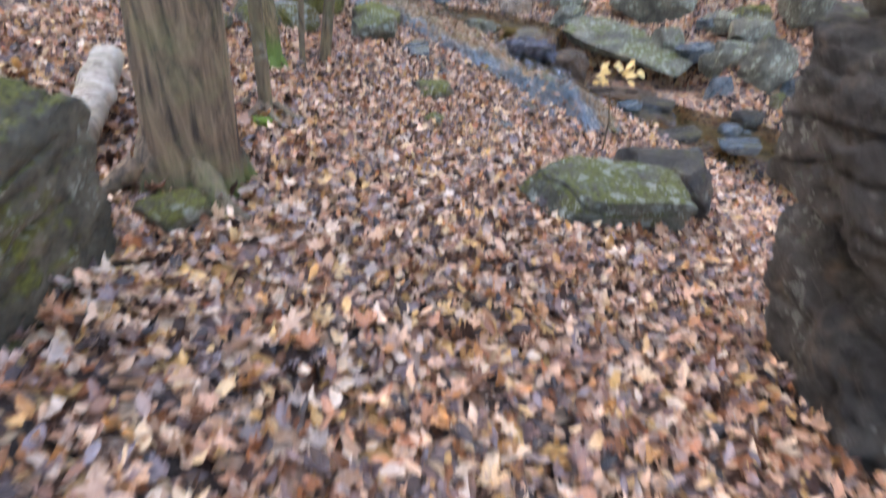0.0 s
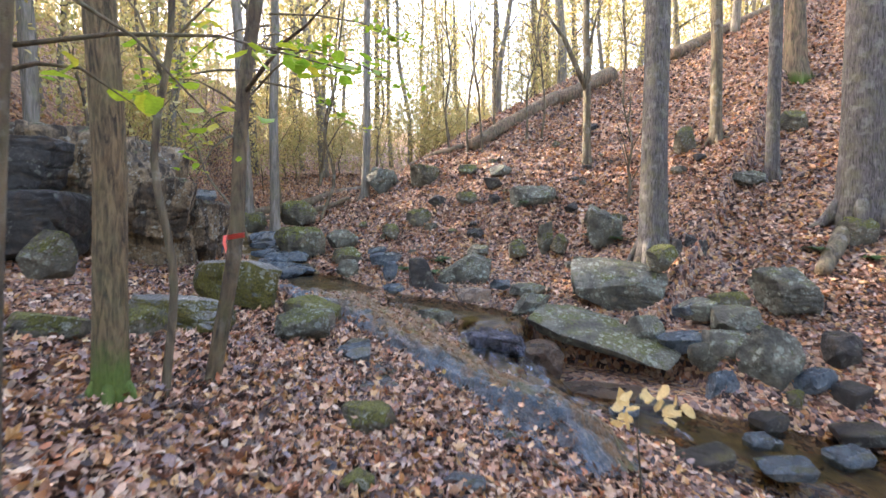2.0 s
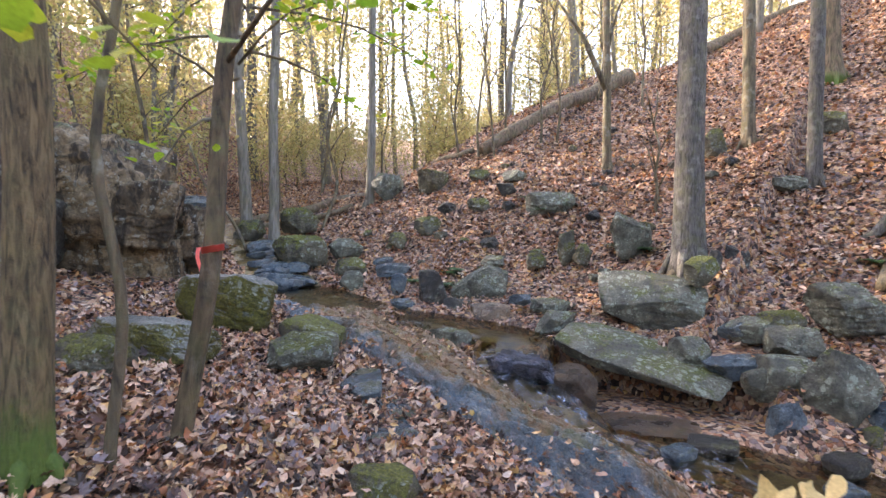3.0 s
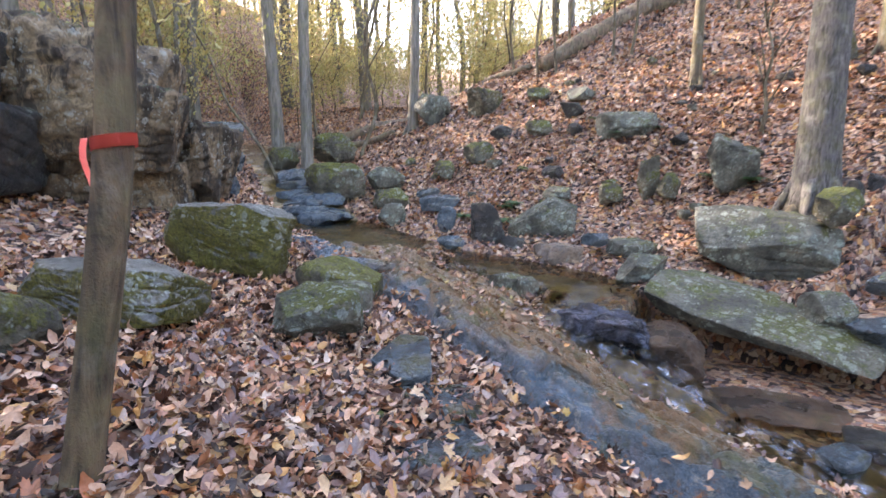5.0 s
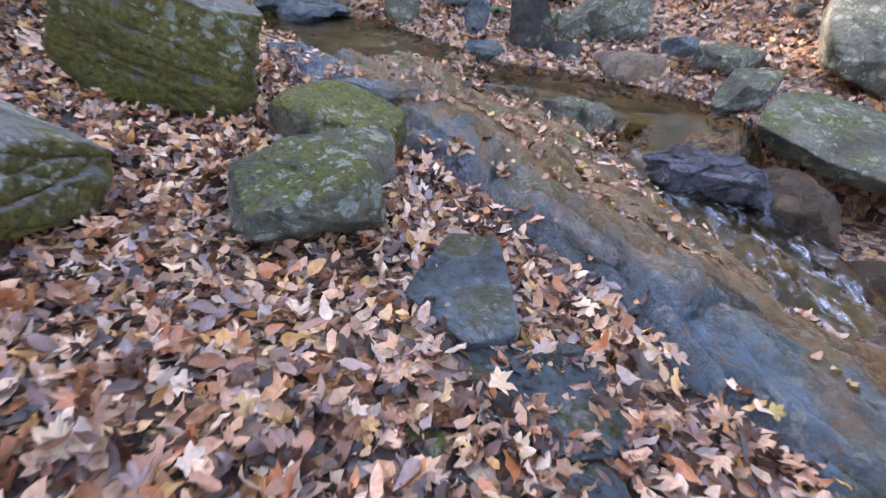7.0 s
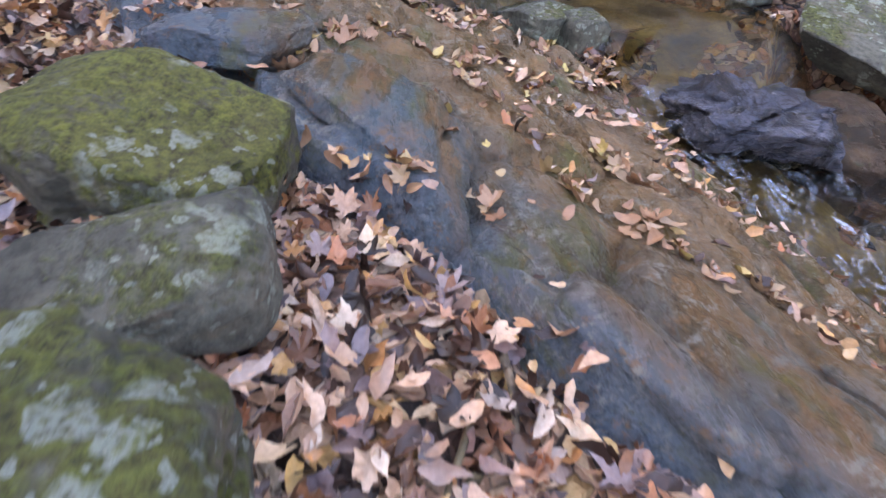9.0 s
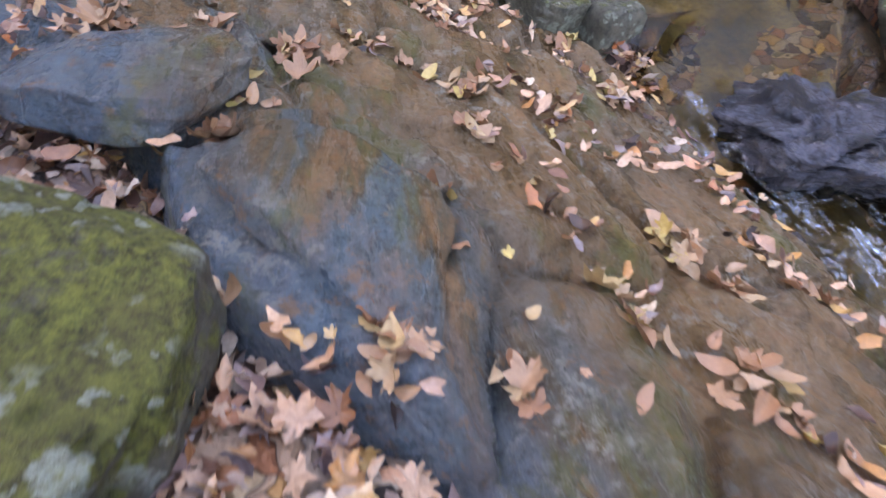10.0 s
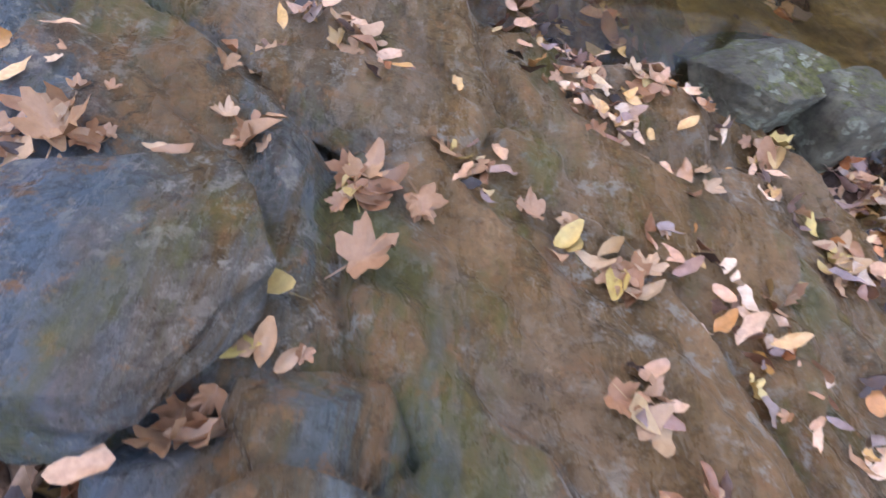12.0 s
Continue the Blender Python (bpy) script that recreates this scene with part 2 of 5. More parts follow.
def slab_material():
    """Wet bedrock: brown olive and blue grey bands along its grain, with sky sheen painted into the blue edge."""
    k = Mat("wet bedrock", 0.4)
    g = k.stretch(1.0, 0.28, 1.0, 33)
    bands = k.noise(3.0, 8, 0.66, g, 0.9)
    c = k.ramp(bands, [(0.28, (0.030, 0.033, 0.033)), (0.38, (0.09, 0.135, 0.16)), (0.46, (0.19, 0.245, 0.265)), (0.52, (0.17, 0.14, 0.09)), (0.58, (0.36, 0.215, 0.115)), (0.66, (0.15, 0.15, 0.10)), (0.78, (0.30, 0.29, 0.25))])
    brown = k.step(k.noise(0.9, 4, 0.6, k.stretch(1.0, 0.4, 1.0, 33)), 0.44, 0.58, 0.55)
    c = k.mix(brown, c, k.mix(k.noise(8, 6, 0.7, g), (0.10, 0.06, 0.025), (0.38, 0.225, 0.10)))
    across = k.n("ShaderNodeVectorMath", operation="DOT_PRODUCT")
    across.inputs[1].default_value = (0.835, 0.55, 0.0)
    k.link(k.pos, across.inputs[0])
    zone = k.math("ADD", across.outputs["Value"], k.math("MULTIPLY", k.noise(1.7, 5, 0.6, k.stretch(1.0, 0.45, 1.0, 33)), 0.9))   # 5.14 at its upper edge, plus 0.45
    # Blue grey stone made bluer, so the colour holds the sky's reflection too.
    blue = k.mix(k.noise(6, 6, 0.7, g), (0.065, 0.125, 0.20), (0.27, 0.38, 0.49))
    c = k.mix(k.step(zone, 5.95, 5.70, 0.75), c, blue)
    rust = k.mix(k.step(k.noise(7, 7, 0.7, g), 0.35, 0.65), (0.21, 0.14, 0.065), (0.54, 0.325, 0.16))
    c = k.mix(k.step(zone, 6.15, 6.45, 0.72), c, rust)
    fine = k.noise(30, 8, 0.8)
    c = k.mix(k.step(fine, 0.48, 0.62, 0.85), c, k.mix(1.0, c, (0.48, 0.44, 0.40), "MULTIPLY"))
    c = k.mix(k.step(k.noise(48, 6, 0.8), 0.54, 0.66, 0.6), c, k.mix(0.6, c, (0.55, 0.53, 0.47)))
    c = k.mix(k.math("MULTIPLY", k.step(k.noise(11, 7, 0.75), 0.55, 0.63), 0.7), c, k.mix(k.noise(50, 3), (0.24, 0.12, 0.055), (0.55, 0.31, 0.16)))
    pale = k.math("MULTIPLY", k.step(k.noise(17, 7, 0.75), 0.53, 0.60), k.step(k.noise(2.3, 3), 0.42, 0.58))
    c = k.mix(k.math("MULTIPLY", pale, 0.75), c, (0.52, 0.50, 0.44))
    green = k.step(k.noise(3.0, 7, 0.7, k.stretch(1, 0.4, 1, 33)), 0.54, 0.63)
    c = k.mix(k.math("MULTIPLY", green, 0.65), c, k.mix(k.noise(40, 4), (0.08, 0.09, 0.025), (0.25, 0.25, 0.08)))
    wob = k.n("ShaderNodeVectorMath", operation="MULTIPLY_ADD")
    nz = k.n("ShaderNodeTexNoise")
    nz.inputs["Scale"].default_value, nz.inputs["Detail"].default_value = 4, 5
    k.link(k.pos, nz.inputs["Vector"])
    k.link(nz.outputs["Color"], wob.inputs[0])
    wob.inputs[1].default_value = (0.5, 0.5, 0.5)
    k.link(k.stretch(1.0, 0.35, 1.0, 33), wob.inputs[2])
    cr = k.voronoi(2.4, "DISTANCE_TO_EDGE", wob.outputs[0])
    k.color(c)
    k.rough(k.math("ADD", k.step(k.noise(7, 7, 0.7, g), 0.38, 0.62, 0.40), 0.10))
    h = k.math("ADD", k.noise(12, 9, 0.75, g), k.math("ADD", k.math("MULTIPLY", k.noise(55, 6, 0.8), 0.6), k.step(cr, 0.0, 0.03, 0.2)))
    k.bump(h, 1.0, 0.12)
    return k.m


bedrock = slab_material()


def bark_material(name, base, deep, fissure=26.0, moss_foot=0.0, pale=0.0):
    k = Mat(name, 0.85)
    g = k.stretch(1, 1, 0.17, vec=k.co)
    f = k.noise(fissure, 6, 0.6, g, 0.8)
    c = k.mix(k.step(f, 0.36, 0.62), deep, base)
    c = k.mix(k.step(k.noise(4.0, 6, 0.7, k.co), 0.45, 0.62, 0.7), c, k.mix(0.5, c, (0.16, 0.16, 0.07)))
    if pale:
        c = k.mix(k.math("MULTIPLY", k.step(k.noise(5, 4, 0.6, k.co), 0.55, 0.65), pale), c, (0.36, 0.36, 0.32))
    if moss_foot:
        sx = k.n("ShaderNodeSeparateXYZ")
        k.link(k.co, sx.inputs[0])
        low = k.step(k.math("ADD", sx.outputs[2], k.math("MULTIPLY", k.noise(7, 5, 0.6, k.co), 0.55)), moss_foot + 0.28, moss_foot)
        c = k.mix(k.math("MULTIPLY", low, 0.9), c, k.mix(k.noise(30, 3, 0.6, k.co), (0.045, 0.085, 0.012), (0.12, 0.20, 0.03)))
    k.color(c)
    k.bump(k.math("ADD", f, k.math("MULTIPLY", k.noise(90, 3, 0.6, k.co), 0.3)), 0.9, 0.03)
    return k.m


bark_grey = bark_material("grey furrowed bark", (0.135, 0.122, 0.115), (0.028, 0.025, 0.022), 30, 0.0, 0.25)
bark_brown = bark_material("brown furrowed bark", (0.20, 0.145, 0.075), (0.03, 0.022, 0.013), 34, 0.45)
bark_smooth = bark_material("smooth brown bark", (0.165, 0.128, 0.078), (0.042, 0.032, 0.022), 12, 0.0, 0.3)
bark_dark = bark_material("dark mottled bark", (0.13, 0.094, 0.055), (0.024, 0.017, 0.012), 14, 0.0, 0.12)
bark_split = bark_material("weathered split bark", (0.19, 0.135, 0.085), (0.022, 0.016, 0.012), 14, 0.14)
bark_far = bark_material("pale far bark", (0.22, 0.20, 0.17), (0.09, 0.08, 0.065), 10)
dead_wood = bark_material("rotten log wood", (0.20, 0.135, 0.085), (0.05, 0.035, 0.025), 16, 0.0, 0.2)
pale_wood = bark_material("bleached dead wood", (0.42, 0.37, 0.31), (0.14, 0.11, 0.09), 14, 0.0, 0.5)


def water_material():
    """A clear skin of water: tinted see-through with Fresnel gloss."""
    k = Mat("clear stream water", 0.05)
    flow = k.stretch(1.0, 0.45, 1.0, 33)
    h = k.math("ADD", k.noise(7, 4, 0.5, flow, 1.0), k.math("MULTIPLY", k.noise(28, 3, 0.5, flow, 0.6), 0.25))
    bump = k.n("ShaderNodeBump")
    bump.inputs["Strength"].default_value, bump.inputs["Distance"].default_value = 0.35, 0.05
    k.link(h, bump.inputs["Height"])
    see, gloss, fres, mx = k.n("ShaderNodeBsdfTransparent"), k.n("ShaderNodeBsdfGlossy"), k.n("ShaderNodeFresnel"), k.n("ShaderNodeMixShader")
    see.inputs[0].default_value = (0.62, 0.57, 0.42, 1)
    gloss.inputs["Roughness"].default_value = 0.04
    fres.inputs["IOR"].default_value = 1.33
    k.link(bump.outputs[0], gloss.inputs["Normal"])
    k.link(bump.outputs[0], fres.inputs["Normal"])
    k.link(fres.outputs[0], mx.inputs[0])
    k.link(see.outputs[0], mx.inputs[1])
    k.link(gloss.outputs[0], mx.inputs[2])
    k.link(mx.outputs[0], k.t.nodes["Material Output"].inputs[0])
    return k.m


def bed_material():
    """Olive brown gravel under the water."""
    k = Mat("wet gravel bed", 0.5)
    c = k.mix(k.step(k.noise(2.5, 5, 0.6), 0.35, 0.65), (0.08, 0.06, 0.026), (0.36, 0.26, 0.11))
    c = k.mix(k.step(k.noise(25, 6, 0.7), 0.45, 0.7, 0.7), c, (0.03, 0.022, 0.014))
    k.color(c)
    k.bump(k.noise(14, 6, 0.7), 0.8, 0.05)
    return k.m


bed_mat = bed_material()
water_mat = water_material()


def foam_material():
    k = Mat("white water", 0.35)
    k.color((0.62, 0.68, 0.78))
    f = k.math("ADD", k.noise(9, 6, 0.65, k.stretch(1.0, 0.35, 1.0, 30), 1.2), k.math("MULTIPLY", k.noise(45, 3, 0.6), 0.35))
    see, mx = k.n("ShaderNodeBsdfTransparent"), k.n("ShaderNodeMixShader")
    k.link(k.step(f, 0.72, 1.0, 0.75), mx.inputs[0])
    k.link(see.outputs[0], mx.inputs[1])
    k.link(k.b.outputs[0], mx.inputs[2])
    k.link(mx.outputs[0], k.t.nodes["Material Output"].inputs[0])
    return k.m


foam_mat = foam_material()
ribbon_mat = Mat("coral red plastic tape", 0.45).color((1.0, 0.21, 0.17)).m
ground_mat = ground_material()

# ---- lie of the land ----
STREAM = [(-13.0, 40.0, 3.6), (-8.0, 27.0, 1.9), (-4.6, 19.5, 0.75), (-2.7, 16.2, -0.10), (-1.5, 14.3, -0.23), (-0.25, 13.35, -0.27),
          (0.85, 13.2, -0.42), (1.85, 12.5, -0.57), (1.45, 11.5, -0.82), (1.95, 10.45, -1.06), (2.35, 9.45, -1.28), (4.2, 9.0, -1.5),
          (6.0, 8.3, -1.85), (7.5, 6.0, -2.0), (9.5, 1.0, -2.3), (12.0, -12.0, -3.0)]


def sstep(a, b, x):
    k = min(1.0, max(0.0, (x - a) / (b - a)))
    return k * k * (3 - 2 * k)


def lerp_table(x, pts):
    if x <= pts[0][0]:
        return pts[0][1]
    for (x0, y0), (x1, y1) in zip(pts, pts[1:]):
        if x <= x1:
            return y0 + (y1 - y0) * (x - x0) / (x1 - x0)
    return pts[-1][1]


def stream_at(x, y):
    """Distance to the stream's middle (right bank positive), its level, and the place along it."""
    best = (1e9, 0, 0, 0)
    for i in range(len(STREAM) - 1):
        ax, ay, az = STREAM[i]
        bx, by, bz = STREAM[i + 1]
        dx, dy = bx - ax, by - ay
        k = ((x - ax) * dx + (y - ay) * dy) / (dx * dx + dy * dy)
        k = min(1.0, max(0.0, k))
        px, py = ax + k * dx, ay + k * dy
        d = math.hypot(x - px, y - py)
        if d < best[0]:
            side = 1 if (x - ax) * dy - (y - ay) * dx < 0 else -1
            best = (d, az + k * (bz - az), side, i + k)
    return best


PATH_Z = [(-8, 0.2), (0, 0.0), (2.5, -0.12), (4, -0.24), (6.6, -0.46), (8.6, -0.41), (10, -0.33), (11.2, -0.25), (13, -0.04), (16, 0.45), (20, 1.0), (30, 2.8), (45, 5.5)]


def bank_height(x, y):
    """The path's side of the stream."""
    z = lerp_table(y, PATH_Z)
    x = x + 0.2 + 0.25 * max(0, y - 9)
    if x < 0:
        z += (0.28 - 0.11 * sstep(7.6, 8.7, y) * sstep(20, 15, y)) * -x + 0.016 * max(0, -x - 4) ** 2 * (1 if x > -14 else 0) + (1.6 + 0.3 * (-x - 14) if x <= -14 else 0) + 0.65 * max(0.0, -x - 7.5)
    else:
        z -= 0.17 * x + 0.05 * max(0, x - 1) ** 2
    return z


def hill_height(d, zc):
    """The far hillside, by the distance from the stream."""
    base = max(zc, -0.9)
    e = max(0.0, d - 2.6)
    z = base + 0.02 + 0.12 * min(d, 1.6) + 0.40 * max(0.0, min(d, 2.6) - 1.6) + 0.70 * e
    return min(z, zc + 0.05 + 0.75 * d)


def hollow(x, y):
    """1 in the hollow under the overhanging slab, 0 away from it."""
    a, b = 0.81 * (x - 3.5) - 0.59 * (y - 10.8), 0.59 * (x - 3.5) + 0.81 * (y - 10.8)
    return sstep(1.0, 0.6, (a / 1.8) ** 4 + (b / 1.4) ** 4)


def land(x, y):
    d, zc, side, s = stream_at(x, y)
    half = lerp_table(s, [(0, 0.7), (2, 0.7), (3, 0.85), (4, 1.15), (5, 0.75), (6, 0.5), (7, 0.65), (8, 0.45), (9, 0.45), (10, 0.6), (11, 0.95), (15, 0.95)])
    e = max(0.0, d - half)
    if side > 0:
        z = hill_height(e, zc)
    else:
        z = min(bank_height(x, y), zc + 0.06 + 0.62 * e + 0.10 * e * e)
        if y > 14:
            z = min(z, zc + 0.1 + 0.3 * e + 0.05 * e * e)
    top = 13.0 if side > 0 else 15.5
    z = z if z < top - 3 else top - 3 * math.exp(-(z - top + 3) / 3)
    over = y - (22.6 + 0.2 * (x - 2.7))
    if over > 0 and side > 0 and z > 2.4:
        z = max(2.4, z - 0.55 * over * sstep(0, 3, over) * sstep(-4, 2, x))
    z -= 0.6 * math.exp(-((x - 4.9) / 1.5) ** 2 - ((y - 12.55) / 0.75) ** 2)   # gaps between the boulders
    k = hollow(x, y)
    z += (min(z, -1.5) - z) * k
    far = 2.3 + 0.20 * max(0.0, y - 25) + 0.6 * max(0.0, -x - 8) + 0.2 * max(0.0, x - 14)
    k = sstep(23, 33, y)
    z = z + (min(far, 15.0) - z) * k
    bed = zc - 0.10 - 0.05 * sstep(0, half, half - d)
    k = sstep(half - 0.15, half + 0.25, d)
    return bed + (z - bed) * k

# ---- mesh helpers ----
def part(name, data, material, parent=None, label=""):
    """Links a bmesh, or a (vertices, faces) pair, as one mesh object."""
    me = bpy.data.meshes.new(name)
    if isinstance(data, tuple):
        v, f = data
        v = np.asarray(v, dtype=np.float32)
        if isinstance(f, np.ndarray):
            n, k = f.shape
            me.vertices.add(len(v))
            me.vertices.foreach_set("co", v.ravel())
            me.loops.add(n * k)
            me.loops.foreach_set("vertex_index", f.astype(np.int32).ravel())
            me.polygons.add(n)
            me.polygons.foreach_set("loop_start", np.arange(0, n * k, k, dtype=np.int32))
            me.polygons.foreach_set("use_smooth", np.ones(n, dtype=bool))
            me.update(calc_edges=True)
        else:
            me.from_pydata([tuple(p) for p in v.tolist()], [], f)
            me.polygons.foreach_set("use_smooth", np.ones(len(f), dtype=bool))
            me.update()
    else:
        for face in data.faces:
            face.smooth = True
        data.to_mesh(me)
        data.free()
    me.materials.append(material)
    ob = new(name, me)
    if parent:
        ob.parent = parent
    if label:
        ob["label"] = label
    return ob


def empty_at(name, x, y, z):
    ob = new(name)
    ob.location = (x, y, z)
    ob.empty_display_size = 0.1
    return ob


def bumps(x, y):
    return 0.05 * noise.noise((x * 0.9, y * 0.9, 3.1)) + 0.025 * noise.noise((x * 2.7, y * 2.7, 7.7))


def axis(stops):
    """Grid lines with a spacing that changes from stop to stop."""
    out = []
    for (p, step), (q, _) in zip(stops, stops[1:]):
        n = max(1, round((q - p) / step))
        out += [p + (q - p) * i / n for i in range(n)]
    return np.array(out + [stops[-1][0]])


# ---- ground ----
SLAB_O, SLAB_S, SLAB_N = Vector((-0.5, 10.1)), Vector((0.55, -0.835)), Vector((0.835, 0.55))


def slab_uv(x, y):
    p = Vector((x, y)) - SLAB_O
    return p.dot(SLAB_S), p.dot(SLAB_N)


def slab_xy(u, v):
    return SLAB_O + SLAB_S * u + SLAB_N * v


def slab_plane(u, v):
    """The bedrock's general fall towards the stream."""
    z = -0.255 - 0.065 * u - 0.15 * v - 0.055 * v * v * sstep(-1.6, 0.3, u) + 0.10 * sstep(-1.2, -2.4, u)
    return z - 0.30 * sstep(0.2, 1.6, u) * max(0.0, v - 0.5)


def slab_cover(u, v):
    """1 well inside the bedrock slab, 0 outside it."""
    left = 0.06 * math.sin(u * 2.3) + 0.05 * math.sin(u * 5.1 + 1) - 0.25 * sstep(-1.0, -2.0, u)
    right = lerp_table(u, [(-3.4, 2.5), (-2, 2.45), (0, 2.15), (0.4, 2.05), (1.4, 1.8), (2.4, 1.45), (4.2, 0.95)])
    return min(sstep(left - 0.04, left + 0.12, v), sstep(right + 0.15, right - 0.15, v), sstep(-3.5, -2.9, u), sstep(4.4, 3.6, u))


gx = axis([(-160, 16), (-48, 4), (-24, 1.2), (-9, 0.3), (-5, 0.12), (6, 0.16), (12, 0.4), (24, 1.5), (48, 8), (160, 16)])
gy = axis([(-120, 16), (-24, 4), (-8, 0.8), (-2, 0.16), (2, 0.12), (14, 0.16), (20, 0.4), (32, 1.5), (56, 6), (190, 16)])
GZ = np.zeros((len(gx), len(gy)))
for i, x in enumerate(gx):
    for j, y in enumerate(gy):
        z = land(x, y) + bumps(x, y)
        if -5 < x < 5 and 5 < y < 15:
            u, v = slab_uv(x, y)
            c = slab_cover(u, v)
            if c > 0.02:
                z = min(z, slab_plane(u, v) - 0.26 * sstep(0, 0.6, c))
        GZ[i, j] = z


def ground_z(x, y):
    """Height of the ground sheet, for arrays of places."""
    i = np.clip(np.searchsorted(gx, x) - 1, 0, len(gx) - 2)
    j = np.clip(np.searchsorted(gy, y) - 1, 0, len(gy) - 2)
    fx, fy = (x - gx[i]) / (gx[i + 1] - gx[i]), (y - gy[j]) / (gy[j + 1] - gy[j])
    return (GZ[i, j] * (1 - fx) + GZ[i + 1, j] * fx) * (1 - fy) + (GZ[i, j + 1] * (1 - fx) + GZ[i + 1, j + 1] * fx) * fy


XX, YY = np.meshgrid(gx, gy, indexing="ij")
verts = np.stack([XX, YY, GZ], -1).reshape(-1, 3)
idx = np.arange(len(gx) * len(gy)).reshape(len(gx), len(gy))
quads = np.stack([idx[:-1, :-1], idx[1:, :-1], idx[1:, 1:], idx[:-1, 1:]], -1).reshape(-1, 4)
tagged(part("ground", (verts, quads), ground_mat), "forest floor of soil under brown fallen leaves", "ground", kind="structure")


# ---- bedrock slab ----
def slab_z(u, v):
    x, y = slab_xy(u, v)
    z = slab_plane(u, v)
    wu, wv = u + 0.25 * noise.noise((u * 1.3, v * 1.3, 8.0)), v + 0.16 * noise.noise((u * 1.1, v * 1.1, 3.0))
    z += 0.05 * noise.fractal((wu * 0.6, wv * 2.2, 0.3), 0.9, 2.0, 5)
    cell = noise.voronoi((wu * 0.8, wv * 1.25, 0.5))
    z += 0.055 * noise.cell(cell[1][0] * 3.7) - 0.06 * sstep(0.10, 0.0, cell[0][1] - cell[0][0])
    ridge = noise.noise((wu * 0.5 + 3, wv * 3.4, 6.0))
    z += 0.04 * sstep(0.0, 0.12, ridge)
    z += 0.030 * noise.fractal((x * 5, y * 5, 1.0), 0.8, 2.1, 5) + 0.016 * abs(noise.noise((wu * 5, wv * 13, 4.0))) + 0.010 * noise.noise((x * 17, y * 17, 2.0))
    c = slab_cover(u, v)
    right = lerp_table(u, [(-3.4, 2.5), (-2, 2.45), (0, 2.15), (0.4, 2.05), (1.4, 1.8), (2.4, 1.45), (4.2, 0.95)])
    z -= 0.9 * max(0, v - right + 0.1)
    return z - 0.24 * (1 - c)


su, sv = np.linspace(-3.6, 4.4, 460), np.linspace(-0.5, 2.8, 250)
sverts = []
for u in su:
    for v in sv:
        p = slab_xy(u, v)
        sverts.append((p.x, p.y, slab_z(u, v)))
idx = np.arange(len(su) * len(sv)).reshape(len(su), len(sv))
quads = np.stack([idx[:-1, :-1], idx[:-1, 1:], idx[1:, 1:], idx[1:, :-1]], -1).reshape(-1, 4)
slab = tagged(part("bedrock_slab", (np.array(sverts), quads), bedrock), "wet blue grey and brown bedrock slab sloping into the stream", "bedrock", kind="structure")


# ---- water ----
def stream_point(s, w):
    i = min(int(s), len(STREAM) - 2)
    k = s - i
    p0, p1, p2, p3 = (Vector(STREAM[max(0, min(len(STREAM) - 1, i + o))]) for o in (-1, 0, 1, 2))
    c = 0.5 * (2 * p1 + (p2 - p0) * k + (2 * p0 - 5 * p1 + 4 * p2 - p3) * k * k + (3 * p1 - 3 * p2 + p3 - p0) * k ** 3)
    d = 0.5 * ((p2 - p0) + 2 * (2 * p0 - 5 * p1 + 4 * p2 - p3) * k + 3 * (3 * p1 - 3 * p2 + p3 - p0) * k * k)
    side = Vector((d.y, -d.x, 0)).normalized()
    return c + side * w


HALF = [(0, 0.7), (2, 0.7), (3, 0.85), (4, 1.15), (5, 0.75), (6, 0.5), (7, 0.65), (8, 0.45), (9, 0.45), (10, 0.6), (11, 0.95), (15, 0.95)]
ws, ww = np.linspace(1.0, 14.5, 560), np.linspace(-1, 1, 26)
wverts = []
for s in ws:
    fall = sstep(7.4, 8.0, s) * sstep(11.0, 10.0, s) + 0.6 * sstep(3.0, 2.6, s)
    for w in ww:
        p = stream_point(s, w * (lerp_table(s, HALF) + 0.22))
        zl = lerp_table(s, [(i, q[2]) for i, q in enumerate(STREAM)])
        p.z = zl + 0.012 * noise.noise((p.x * 5, p.y * 5, 0)) + 0.05 * fall * noise.fractal((p.x * 4, p.y * 4, 2.0), 0.9, 2.0, 3) - 1.2 * max(0.0, abs(w) - 0.8) * sstep(3.0, 3.6, s) - 0.10 * sstep(3.2, 2.9, s)
        wverts.append(p[:])
idx = np.arange(len(ws) * len(ww)).reshape(len(ws), len(ww))
quads = np.stack([idx[:-1, :-1], idx[:-1, 1:], idx[1:, 1:], idx[1:, :-1]], -1).reshape(-1, 4)
water = tagged(part("water", (np.array(wverts), quads), water_mat), "shallow clear stream water over brown stones", "water", kind="structure")
water.visible_shadow = False

bs, bw = np.linspace(1.0, 14.5, 420), np.linspace(-1, 1, 20)
bverts = []
for s in bs:
    zl, hw = lerp_table(s, [(i, q[2]) for i, q in enumerate(STREAM)]), lerp_table(s, HALF) + 0.05
    for w in bw:
        p = stream_point(s, w * hw)
        p.z = zl - 0.09 - 0.03 * (1 - w * w) + 0.05 * noise.fractal((p.x * 2.5, p.y * 2.5, 4.0), 0.9, 2.0, 4) - 1.8 * max(0.0, abs(w) - 0.75) * sstep(3.0, 3.6, s)
        bverts.append(p[:])
idx = np.arange(len(bs) * len(bw)).reshape(len(bs), len(bw))
quads = np.stack([idx[:-1, :-1], idx[:-1, 1:], idx[1:, 1:], idx[1:, :-1]], -1).reshape(-1, 4)
tagged(part("stream_bed", (np.array(bverts), quads), bed_mat), "olive brown gravel bed under the stream", "stream bed", kind="structure")

# ---- rocks ----
ICO = {}


